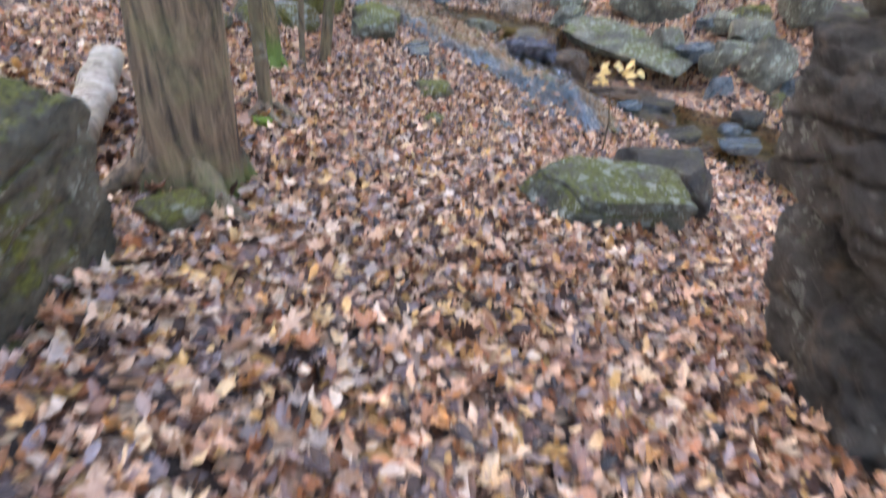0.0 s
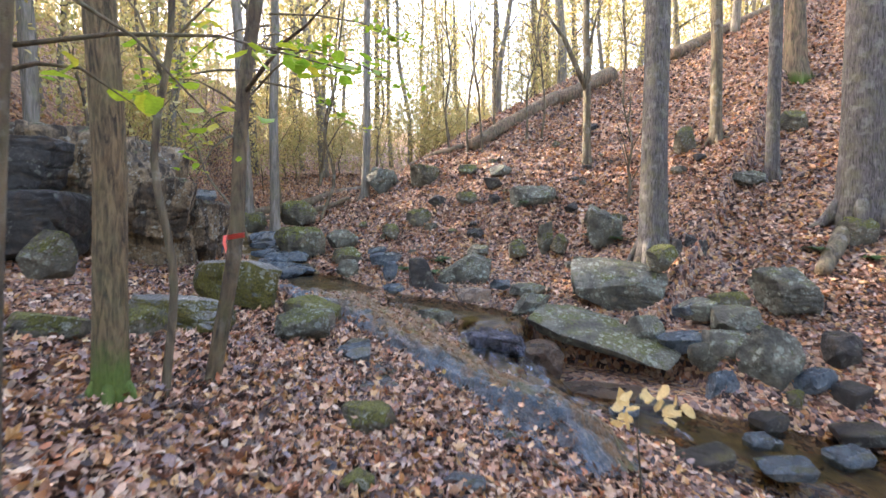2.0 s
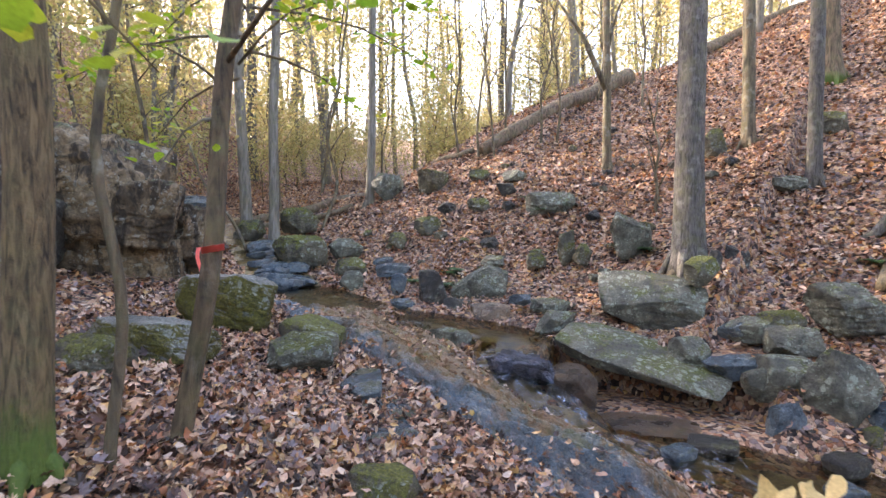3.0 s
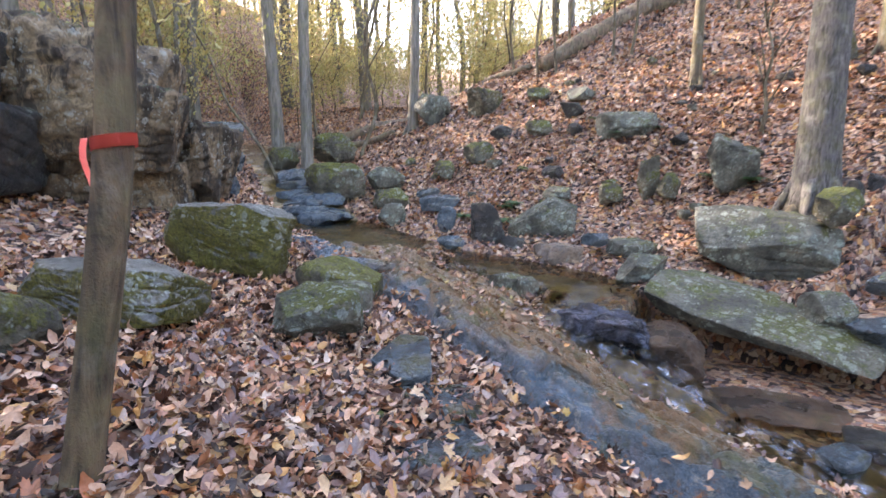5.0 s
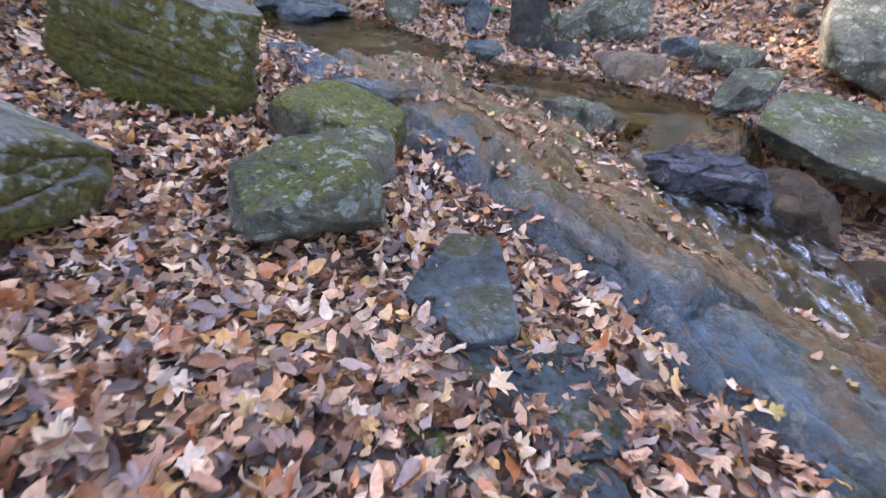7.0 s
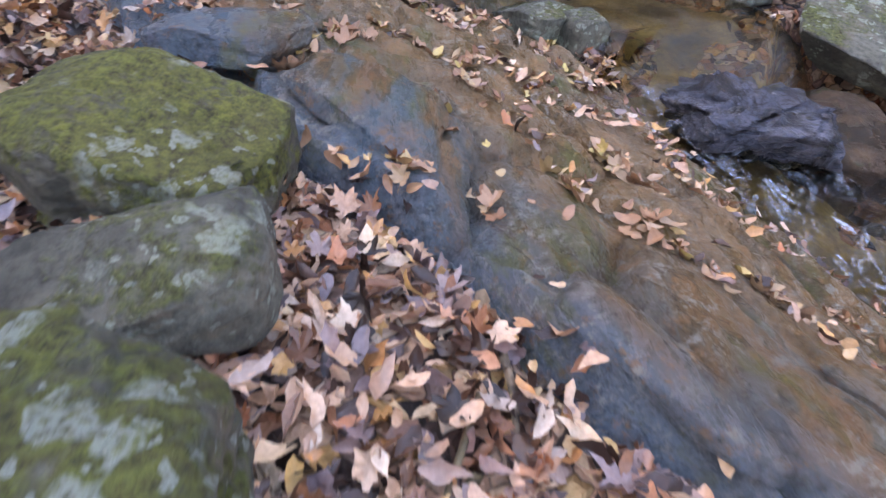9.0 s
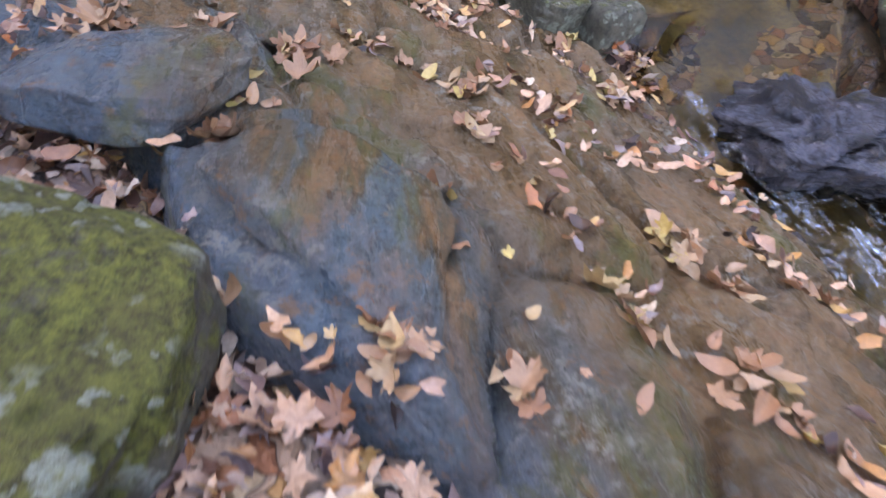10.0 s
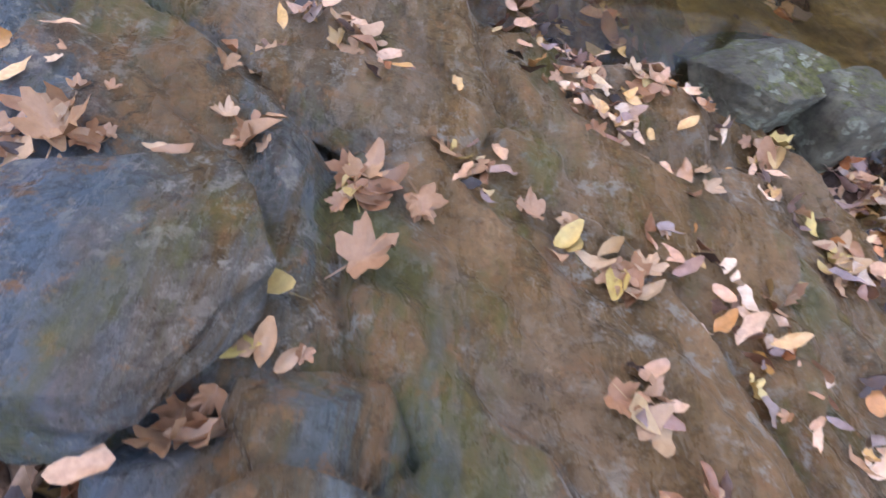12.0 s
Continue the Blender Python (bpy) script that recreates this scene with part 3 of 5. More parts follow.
def ico(n):
    if n not in ICO:
        bm = bmesh.new()
        bmesh.ops.create_icosphere(bm, subdivisions=n, radius=1)
        ICO[n] = (np.array([v.co[:] for v in bm.verts]), np.array([[v.index for v in f.verts] for f in bm.faces]))
        bm.free()
    return ICO[n]


def rock_mesh(size, k, seed, level=4, cuts=20, rough=1.0, grain=0.0, taper=(0, 0), lean=(0, 0), planes=()):
    """A boulder: a block with planes broken off it, cracked and weathered. planes: own cuts, as (nx, ny, nz, reach) in half sizes."""
    rng = np.random.default_rng(seed * 7 + 1)
    p, f = ico(level)
    p = p / (np.abs(p) ** k).sum(1)[:, None] ** (1.0 / k)
    cuts = [(rng.normal(size=3) * (1, 1, 0.8), None) for _ in range(8 if k >= 7 else cuts)] + [(np.array(q[:3], float), q[3]) for q in planes]
    for n, h in cuts:
        n = n / np.linalg.norm(n)
        reach = np.abs(n) @ np.ones(3)
        if h is None:
            h = (rng.uniform(0.52, 0.80) if k < 7 else rng.uniform(0.76, 0.96)) * (0.55 * reach + 0.45)
        over = np.maximum(0, p @ n - h)
        p = p - over[:, None] * n
    p = p / np.abs(p).max(0)
    zn = p[:, 2].copy()
    for a in (0, 1):
        p[:, a] = p[:, a] * (1 + taper[a] * zn) + lean[a] * zn
    p = p / np.abs(p).max(0) * np.array(size) / 2
    m = max(size)
    off, amp = rng.uniform(0, 50, 3), 0.05 * rough * min(size) ** 0.5 * min(1.0, m)
    tilt = rng.normal(0, 0.25, 2)
    out = np.empty_like(p)
    for i, q in enumerate(p):
        w = Vector(q * (3.0 / m ** 0.5) + off)
        d = 0.55 * noise.fractal(w, 0.75, 2.1, 3) + 0.55 * abs(noise.noise(w * 2.3)) - 0.25 + 0.30 * noise.fractal(w * 4.3, 0.6, 2.1, 5)
        bed = Vector((w.x * 0.35, w.y * 0.35, (w.z + tilt[0] * w.x + tilt[1] * w.y) * 2.6))
        c = noise.voronoi(bed + 0.35 * noise.noise_vector(w * 0.9))[0]
        d -= 0.75 * max(0.0, 1 - (c[1] - c[0]) / 0.09) ** 1.5
        if grain:
            g = Vector((q[0] * 2.6, q[1] * 2.6, q[2] * 0.7)) + Vector(off)
            d += grain * (abs(noise.noise(g)) * 2.0 + noise.noise(g * 2.3) - 0.5)
        out[i] = q + q / (np.linalg.norm(q) + 1e-6) * d * amp
    return out, f


def rock(name, label, material, x, y, z, size, rz=0, k=4, seed=1, rx=0, ry=0, sink=0.2, parent=None, rough=1.0, grain=0.0, level=None, **shape):
    """A rock that stands on the ground at height z, a fifth of it sunk in."""
    level = level or (6 if max(size) > 1.1 else 5 if max(size) > 0.4 else 4)
    w, d, h = size
    h = h * (1.12 + sink)
    shape.setdefault("taper", (0.10, 0.10) if k >= 5 else (0, 0))
    v, f = rock_mesh((w, d, h), k, seed, level, rough=rough, grain=grain, **shape)
    ob = part(name, (v, f), material)
    ob.matrix_world = pose(x, y, z + h * (0.5 - sink / (1.12 + sink)), rx, ry, rz)
    if parent:
        ob.parent = parent
        ob.matrix_parent_inverse = Matrix.Translation(parent.location).inverted()
        return ob
    return tagged(ob, label, "rock", "rocks along the stream")


rock('boulder', 'boxy flat-topped boulder with mossy sides beside the pool', mossy_side, -2.38, 10.66, 0.04, (1.27, 0.95, 0.58), 7, 10, 1, -3, 2, taper=(0.10, 0.10), planes=((0.9, -0.3, 0.5, 1.12), (-0.5, -0.7, -0.7, 1.2)))
rock('boulder', 'low wide mossy boulder in the leaf litter', mossy_side, -2.62, 8.98, -0.02, (1.3, 0.80, 0.36), -10, 9, 2, -6, 3, taper=(-0.04, 0.0), planes=((0.7, -0.7, 0.3, 1.15),))
rock('boulder', 'rounded boulder with lichen and bright green moss', mossy_lichen, -1.17, 9.20, -0.19, (0.78, 0.66, 0.32), 12, 3.8, 3, rough=1.3, cuts=10)
rock('boulder', 'humped boulder covered in yellow green moss', mossy, -1.20, 10.33, -0.24, (0.84, 0.70, 0.37), -14, 3.4, 4, cuts=7)
rock('stone', 'grey lichen-spotted stone between two mossy boulders', lichen, -1.10, 9.79, -0.22, (0.62, 0.54, 0.27), 8, 4, 110, cuts=9)
rock('stone', 'blue grey wedge of rock poking out of leaves', wet, -0.45, 8.84, -0.40, (0.46, 0.72, 0.14), 4, 12, 5, 6, -4, rough=0.6, planes=((-0.72, 0.62, 0, 0.55), (-0.60, -0.75, 0, 0.72)))
rock('stone', 'flat grey stone half buried in leaves', wet, -0.13, 8.30, -0.455, (0.48, 0.50, 0.075), 12, 12, 6, 3, 4, rough=0.6, planes=((-0.6, -0.7, 0, 0.8),))
rock('stone', 'small greenish stone half buried in leaves', mossy, -0.55, 8.07, -0.40, (0.18, 0.20, 0.07), 20, 4, 7)
rock('stone', 'flat dark stone half buried in leaves', wet, -0.26, 7.70, -0.445, (0.33, 0.27, 0.07), 10, 9, 8, rough=0.6)
rock('stone', 'flat blue grey stone sunk in leaves', wet, -0.02, 7.86, -0.475, (0.24, 0.34, 0.07), 30, 9, 113, rough=0.6)
rock('stone', 'brown green boulder with moss at the path edge', mossy, -2.47, 7.73, 0.16, (0.55, 0.48, 0.31), 0, 4, 9)
rock('boulder', 'grey green block between the big boulders', lichen, 4.65, 11.60, -0.89, (0.65, 0.51, 0.40), 10, 4, 12)
rock('boulder', 'dark reddish flat stone by the stream', wet, 5.18, 11.14, -0.96, (1.08, 0.63, 0.31), -5, 5, 13)
rock('boulder', 'pale lichen-covered boulder over the stream', lichen, 5.43, 10.68, -1.14, (0.94, 0.64, 0.39), -15, 5, 14)
rock('boulder', 'wet tan and blue block standing in the pool', tan_stone, 1.72, 13.80, -0.72, (0.78, 0.58, 0.47), 6, 9, 15, taper=(0.12, 0), planes=((-0.6, -0.5, 0.6, 1.05),))
rock('boulder', 'long rounded grey green stone by the pool', lichen, 2.82, 13.05, -0.62, (1.08, 0.55, 0.36), 32, 5, 16, 0, -14)
rock('boulder', 'flat mossy stone behind the pool edge', lichen, 2.98, 13.95, -0.40, (1.15, 0.65, 0.27), 6, 6, 17)
rock('boulder', 'angular pale green boulder beyond the pool', lichen, 1.66, 15.2, -0.35, (1.32, 0.95, 0.76), -14, 8, 18, planes=((-0.62, -0.1, 0.78, 0.55), (0.3, -0.85, 0.45, 0.95)))
rock('boulder', 'upright dark wet rock at the pool outlet', dark, 0.60, 14.68, -0.48, (0.62, 0.5, 0.80), 14, 8, 19, planes=((0.75, 0, 0.66, 0.7), (-0.5, -0.6, 0.5, 0.95)))
rock('stone', 'small dark wet rock at the pool outlet', dark, 1.08, 14.40, -0.44, (0.62, 0.42, 0.28), 0, 5, 20)
rock('stone', 'low blue grey stone in the riffle', wet, -0.02, 14.30, -0.36, (0.57, 0.44, 0.22), 0, 4, 21)
rock('boulder', 'rounded boulder at the head of the pool', mossy, -2.88, 18.02, 0.04, (1.49, 1.30, 0.95), 10, 4, 22)
rock('boulder', 'flat stone in the upper stream bed', lichen, -1.76, 18.61, 0.54, (1.10, 0.86, 0.42), 0, 4, 23)
rock('boulder', 'small mossy stone in the stream bed', mossy, -1.45, 17.25, 0.14, (0.91, 0.71, 0.38), 0, 4, 24)
rock('boulder', 'small grey stone at the edge of the pool', lichen, -1.21, 16.09, -0.12, (0.70, 0.54, 0.38), 0, 4, 25)
rock('stone', 'small blue grey stone at the pool edge', wet, -0.14, 14.98, -0.08, (0.37, 0.25, 0.36), 0, 5, 26)
rock('boulder', 'flat reddish stone on the far bank', wet, -0.55, 17.52, 0.35, (0.62, 0.48, 0.18), 0, 4, 27)
rock('boulder', 'long flat stone on the far bank', wet, -0.29, 16.39, 0.16, (0.88, 0.51, 0.26), 0, 4, 28)
rock('boulder', 'angular boulder on the hillside under the big tree', lichen, 5.10, 15.08, 0.68, (0.95, 0.74, 0.91), 15, 5, 29)
rock('stone', 'upright mossy stone on the hillside', mossy, 3.80, 15.69, 0.54, (0.42, 0.33, 0.68), 10, 5, 30)
rock('stone', 'small mossy block on the hillside', mossy, 4.10, 15.45, 0.44, (0.47, 0.36, 0.47), 0, 5, 31)
rock('boulder', 'mossy stone at the foot of the big tree', mossy, 5.47, 12.89, 0.30, (0.72, 0.56, 0.46), 10, 4, 32)
rock('stone', 'dark lichen-spotted boulder on the hillside', dark, 6.50, 13.31, 0.46, (0.59, 0.46, 0.53), 20, 5, 33)
rock('stone', 'small dark stone on the hillside', dark, 6.05, 13.30, 0.55, (0.38, 0.29, 0.31), 20, 5, 34)
rock('boulder', 'boulder with ferns on the hillside', lichen, 3.93, 17.68, 1.66, (1.37, 0.93, 0.59), -10, 4, 35)
rock('boulder', 'dark stone on the hillside', dark, 2.98, 18.97, 2.30, (0.68, 0.46, 0.33), 0, 4, 36)
rock('boulder', 'pale block of stone in the upper valley', lichen, -0.62, 21.95, 2.27, (1.18, 0.91, 0.88), 0, 5, 37)
rock('boulder', 'mossy block of stone in the upper valley', mossy, 0.94, 21.04, 2.46, (1.11, 0.87, 0.84), 0, 5, 38)
rock('boulder', 'brown stone on the hillside', mossy, 2.11, 18.70, 1.80, (0.64, 0.50, 0.33), 0, 4, 39)
rock('stone', 'small mossy stone on the hillside', mossy, 3.11, 15.70, 0.34, (0.48, 0.37, 0.35), 0, 4, 40)
rock('stone', 'flat brown stone behind the pool', wet, 2.39, 14.00, -0.22, (0.56, 0.43, 0.19), 0, 4, 41)
rock('boulder', 'flat brown stone between boulders', wet, 5.52, 11.64, -0.46, (0.70, 0.41, 0.25), -10, 4, 42)
rock('boulder', 'flat grey stone on the far bank', lichen, 2.22, 16.37, 0.37, (0.69, 0.54, 0.25), 0, 4, 43)
rock('boulder', 'dark mossy stone under the pale trees', mossy, -5.05, 21.10, 0.79, (1.12, 0.87, 0.69), 0, 4, 44)
rock('boulder', 'rounded mossy stone in the upper stream', mossy, -3.41, 21.00, 1.13, (1.28, 1.00, 0.74), 10, 4, 45)
rock('boulder', 'blue wet slab in the small cascade', wet, -5.64, 18.21, 0.93, (1.20, 0.82, 0.54), 10, 6, 46)
rock('boulder', 'dark wet slab in the small cascade', wet, -4.74, 15.90, 0.51, (0.83, 0.56, 0.44), -10, 6, 47)
rock('boulder', 'flat wet slab at the top of the cascade', wet, -8.11, 23.73, 1.77, (1.97, 1.34, 0.63), 10, 6, 48)
rock('boulder', 'grey wet slab in the cascade', wet, -6.32, 18.45, 1.27, (0.87, 0.59, 0.42), 0, 6, 49)
rock('boulder', 'fern-covered stone on the far bank', mossy, 0.66, 18.85, 1.15, (0.83, 0.64, 0.44), 0, 4, 50)
rock('stone', 'small fern-covered stone on the far bank', mossy, -0.19, 18.63, 0.74, (0.60, 0.46, 0.39), 0, 4, 51)
rock('boulder', 'low mossy stone on the hillside', mossy, 2.36, 20.31, 2.82, (0.74, 0.58, 0.32), 0, 4, 52)
rock('boulder', 'low pale stone on the hillside', lichen, 3.41, 19.57, 2.74, (0.86, 0.67, 0.31), 0, 4, 53)
rock('boulder', 'pale lichen-spotted boulder on the bank', lichen, 7.13, 11.41, -0.33, (1.16, 0.90, 0.79), 10, 5, 60)
rock('boulder', 'grey green stone between boulders', lichen, 6.06, 11.10, -0.66, (0.84, 0.65, 0.47), -10, 4, 61)
rock('boulder', 'slanting grey green boulder above the water', lichen, 5.51, 10.69, -1.12, (0.99, 0.68, 0.51), -20, 5, 62)
rock('boulder', 'tall slanting pale green boulder by the stream', lichen, 6.03, 10.22, -1.34, (1.01, 0.78, 0.94), -25, 5, 63)
rock('stone', 'rounded blue grey stone at the water edge', wet, 5.18, 10.10, -1.61, (0.54, 0.42, 0.59), 0, 4, 64)
rock('stone', 'pale blue block of stone at the water edge', wet, 6.53, 9.90, -1.36, (0.62, 0.48, 0.40), 20, 5, 65)
rock('boulder', 'dark stone on the bank', dark, 7.17, 10.16, -1.07, (0.76, 0.59, 0.52), 0, 5, 66)
rock('boulder', 'reddish flat stone in the shade', wet, 5.12, 11.19, -0.95, (0.99, 0.58, 0.29), -10, 4, 67)
rock('stone', 'small mossy stone at the water edge', mossy, 6.09, 9.73, -1.55, (0.36, 0.28, 0.27), 0, 4, 68)
rock('boulder', 'flat grey stone on the bank', lichen, 5.65, 11.62, -0.47, (0.79, 0.61, 0.35), 0, 4, 69)
rock('boulder', 'flat brown green stone on the bank', mossy, 6.32, 11.79, -0.32, (0.71, 0.55, 0.28), 0, 4, 70)
rock('stone', 'round mossy boulder under the rock face', mossy, -4.15, 9.07, 0.70, (0.61, 0.47, 0.47), 0, 4, 71)
rock('boulder', 'low mossy boulder beside the trees', mossy, -2.98, 7.11, 0.29, (0.67, 0.52, 0.23), 0, 4, 72)
rock('stone', 'small blue stone in the stream', wet, 5.21, 8.99, -1.84, (0.32, 0.25, 0.15), 0, 4, 73)
rock('stone', 'mossy blue grey stone half buried in leaves', mossy, -0.10, 6.74, -0.47, (0.52, 0.40, 0.19), -12, 6, 74)
rock('boulder', 'dark mossy stone on the upper hillside', mossy, 8.16, 17.01, 3.27, (0.63, 0.49, 0.62), 0, 4, 75)
rock('boulder', 'bright mossy stone on the upper hillside', mossy, 10.91, 16.36, 3.72, (0.92, 0.71, 0.52), 0, 4, 76)
rock('boulder', 'flat grey stone on the upper hillside', lichen, 8.69, 14.99, 2.15, (1.16, 0.68, 0.40), 0, 4, 77)
rock('boulder', 'mossy stone by the root of a tree', mossy, 9.36, 12.38, 0.88, (0.66, 0.51, 0.52), 0, 4, 78)
rock('boulder', 'small dark stone on the far bank', dark, 1.26, 19.35, 1.78, (0.63, 0.49, 0.26), 0, 4, 79)
rock('stone', 'small dark stone sunk in the leaf litter', wet, 0.62, 5.75, -0.55, (0.34, 0.26, 0.12), 0, 6, 80)
rock('stone', 'little moss-topped stone in the leaves', mossy, -0.10, 5.53, -0.39, (0.23, 0.18, 0.12), 0, 4, 81)
rock('stone', 'bright green cushion of moss on a stone', moss, -1.43, 4.06, 0.09, (0.20, 0.18, 0.08), 0, 3, 82)
rock('boulder', 'large sloping boulder with yellow green moss beside the path', mossy_lichen, 1.15, 3.62, -0.55, (1.36, 0.86, 0.36), -8, 6, 83, 2, 4, cuts=9, planes=((-0.8, -0.3, 0.5, 0.95),))
rock('boulder', 'dark smooth boulder beside the path', dark, 1.93, 4.21, -0.74, (1.04, 0.61, 0.58), -25, 4, 84)
rock('stone', 'mossy stone in leaves at the tree foot', mossy, -1.31, 2.33, 0.18, (0.35, 0.24, 0.18), 15, 4, 85)
rock('boulder', 'broad lichen-spotted boulder above the stream', lichen, 4.98, 13.40, -0.52, (2.4, 1.45, 0.80), -20, 9, 11, 8, 6, taper=(0.10, 0.1), planes=((-0.55, -0.2, -0.75, 0.95), (-0.4, -0.55, 0.72, 0.9), (0.7, -0.5, 0.5, 0.95)))

# the overhanging slab above the fall, the rock face, and the rock stack by the path
rock("boulder", "big tilted grey green slab overhanging the stream", lichen, 3.93, 11.85, -0.98, (2.75, 1.35, 0.26), -35, 12, 10, 15, 11, 0.0, None, 1.1, planes=((0.72, 0.66, 0, 0.86), (-0.75, 0.5, 0, 1.0), (-0.5, -0.85, 0, 1.12), (0.25, -0.6, -0.8, 0.95)))
rock("boulder", "thin brown rock layer lying on the overhanging slab", lichen, 3.95, 12.42, -0.76, (1.7, 0.62, 0.13), -35, 9, 111, 13, 11, 0.3)
# Added block: its dark stone stands in for the black shade of the hollow.
rock("boulder", "added dark block standing in for the deep shade under the overhanging slab", dark, 4.55, 12.75, -1.75, (2.6, 0.8, 0.85), -36, 7, 86)
rock("boulder", "dark wrinkled wet rock at the lip of the fall", wrinkled, 1.78, 11.42, -0.95, (1.15, 0.82, 0.33), -28, 5, 87, -4, 6, 0.3, None, 2.6, 0.5, 6)
rock("stone", "grey leaf-strewn rock in the pool", lichen, 0.66, 12.50, -0.66, (0.56, 0.5, 0.27), 30, 6, 88)
rock("stone", "small grey block beside the pool", lichen, 0.99, 12.36, -0.70, (0.32, 0.3, 0.23), 15, 8, 112)
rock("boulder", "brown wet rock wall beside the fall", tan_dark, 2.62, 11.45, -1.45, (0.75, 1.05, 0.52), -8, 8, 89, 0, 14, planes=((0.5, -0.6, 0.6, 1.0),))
rock("boulder", "large mossy boulder beside the path", mossy, -1.75, 1.55, 0.2, (1.1, 1.2, 0.75), 10, 4, 90)
face = tagged(empty_at("cliff", -5.6, 12.6, 0.5), "tall tan and brown layered cliff with dark ledges", "cliff")
rock("lower_ledge", "", cliff, -5.45, 13.35, 0.30, (3.3, 2.4, 0.72), 16, 12, 91, 0, 0, 0.2, face, 1.3, 0.6, 6)
rock("upper_block", "", cliff, -5.75, 12.7, 1.10, (3.3, 2.5, 1.60), 16, 12, 92, 0, 5, 0.05, face, 1.5, 0.8, 6, planes=((0.8, -0.5, 0.35, 1.15), (0.2, -0.85, -0.5, 1.15)))
rock("middle_block", "", cliff, -4.35, 12.65, 1.05, (1.0, 1.6, 0.95), 20, 10, 116, 0, 8, 0.05, face, 1.4, 0.8, 6)
rock("shoulder", "", cliff, -4.25, 13.7, 0.5, (1.3, 1.6, 1.1), 10, 9, 98, 0, 6, 0.05, face, 1.4, 0.7, 6)
rock("dark_wing", "", dark, -6.65, 11.25, 0.85, (3.2, 2.0, 0.85), 8, 10, 93, 0, 0, 0.2, face, 1.5, 0.3)
rock("dark_wing_top", "", dark, -6.9, 11.4, 1.72, (3.3, 1.9, 0.75), 6, 10, 99, 0, -3, 0.05, face, 1.5, 0.3)
outcrop = tagged(empty_at("rock_outcrop", 1.7, 1.5, -0.4), "dark layered rock outcrop with an overhang beside the path", "rock outcrop")
rock("foot_block", "", ledge, 2.15, 1.65, -0.62, (1.15, 1.5, 1.15), -8, 6, 94, 4, -8, 0.1, outcrop, 1.5, 0.4)
rock("middle_block", "", ledge, 1.80, 1.72, 0.55, (1.05, 1.6, 0.6), -6, 9, 95, 0, -4, 0.05, outcrop, 1.3, 0.3)
# Fills the gap; its darker stone paints in the shade below the overhang.
rock("set_back_block", "", dark, 1.95, 1.62, 1.12, (1.0, 1.3, 0.42), 0, 7, 97, 0, 0, 0.05, outcrop)
rock("overhanging_block", "", ledge, 1.63, 1.58, 1.47, (1.1, 1.5, 0.3), -10, 9, 96, 0, 3, 0.05, outcrop, 1.3, 0.3)
# Added floor of the hollow, its dark brown standing in for shade.
rock("boulder", "added flat rusty rock floor, dark for the shade under the overhanging slab", tan_dark, 3.45, 10.6, -1.68, (1.5, 0.9, 0.2), -25, 8, 115)
for i, (x, y, z, w, d, h, rz) in enumerate(((6.6, 9.05, -1.75, 0.75, 0.5, 0.16, -20), (6.0, 8.6, -1.85, 0.6, 0.4, 0.14, 10), (7.15, 8.75, -1.85, 0.8, 0.5, 0.18, -35), (4.85, 8.75, -1.66, 0.35, 0.26, 0.14, 0),
                                            (3.95, 9.75, -1.55, 0.6, 0.4, 0.16, -30), (3.3, 9.35, -1.45, 0.4, 0.3, 0.14, 20), (5.5, 9.45, -1.72, 0.5, 0.35, 0.2, 15), (2.75, 8.2, -1.30, 0.5, 0.34, 0.10, -20),
                                            (3.6, 7.85, -1.42, 0.75, 0.45, 0.12, 10), (4.6, 7.9, -1.6, 0.6, 0.42, 0.12, -15), (6.9, 9.6, -1.5, 0.45, 0.4, 0.32, 20))):
    rock("stone", "flat wet stone lying in the lower stream", wet if i % 2 else dark, x, y, z, (w, d, h), rz, 8, 130 + i, 4, -3)
SLOPE = random.Random(14)
for i in range(34):
    x, y = SLOPE.uniform(-1.5, 8.5), SLOPE.uniform(14.8, 20.5)
    if stream_at(x, y)[0] > 1.3:
        w = SLOPE.uniform(0.2, 0.5)
        rock("stone", "small weathered stone half sunk in the leafy slope", SLOPE.choice((mossy, lichen, dark)), x, y, float(ground_z(np.array([x]), np.array([y]))[0]) - 0.03, (w, w * 0.75, w * SLOPE.uniform(0.35, 0.6)), SLOPE.uniform(0, 360), 6, 150 + i)
# wet slabs stepping up through the small cascade
CAS = random.Random(8)
for i in range(13):
    p = stream_point(2.05 + 0.075 * i, CAS.uniform(-0.55, 0.55))
    w = CAS.uniform(0.55, 1.1)
    rock("boulder" if w > 0.6 else "stone", "wet blue grey slab in the small cascade", wet, p.x, p.y, p.z - 0.1, (w, w * 0.75, w * 0.28), CAS.uniform(-30, 30), 6, 120 + i, CAS.uniform(-6, 6), CAS.uniform(-6, 6))
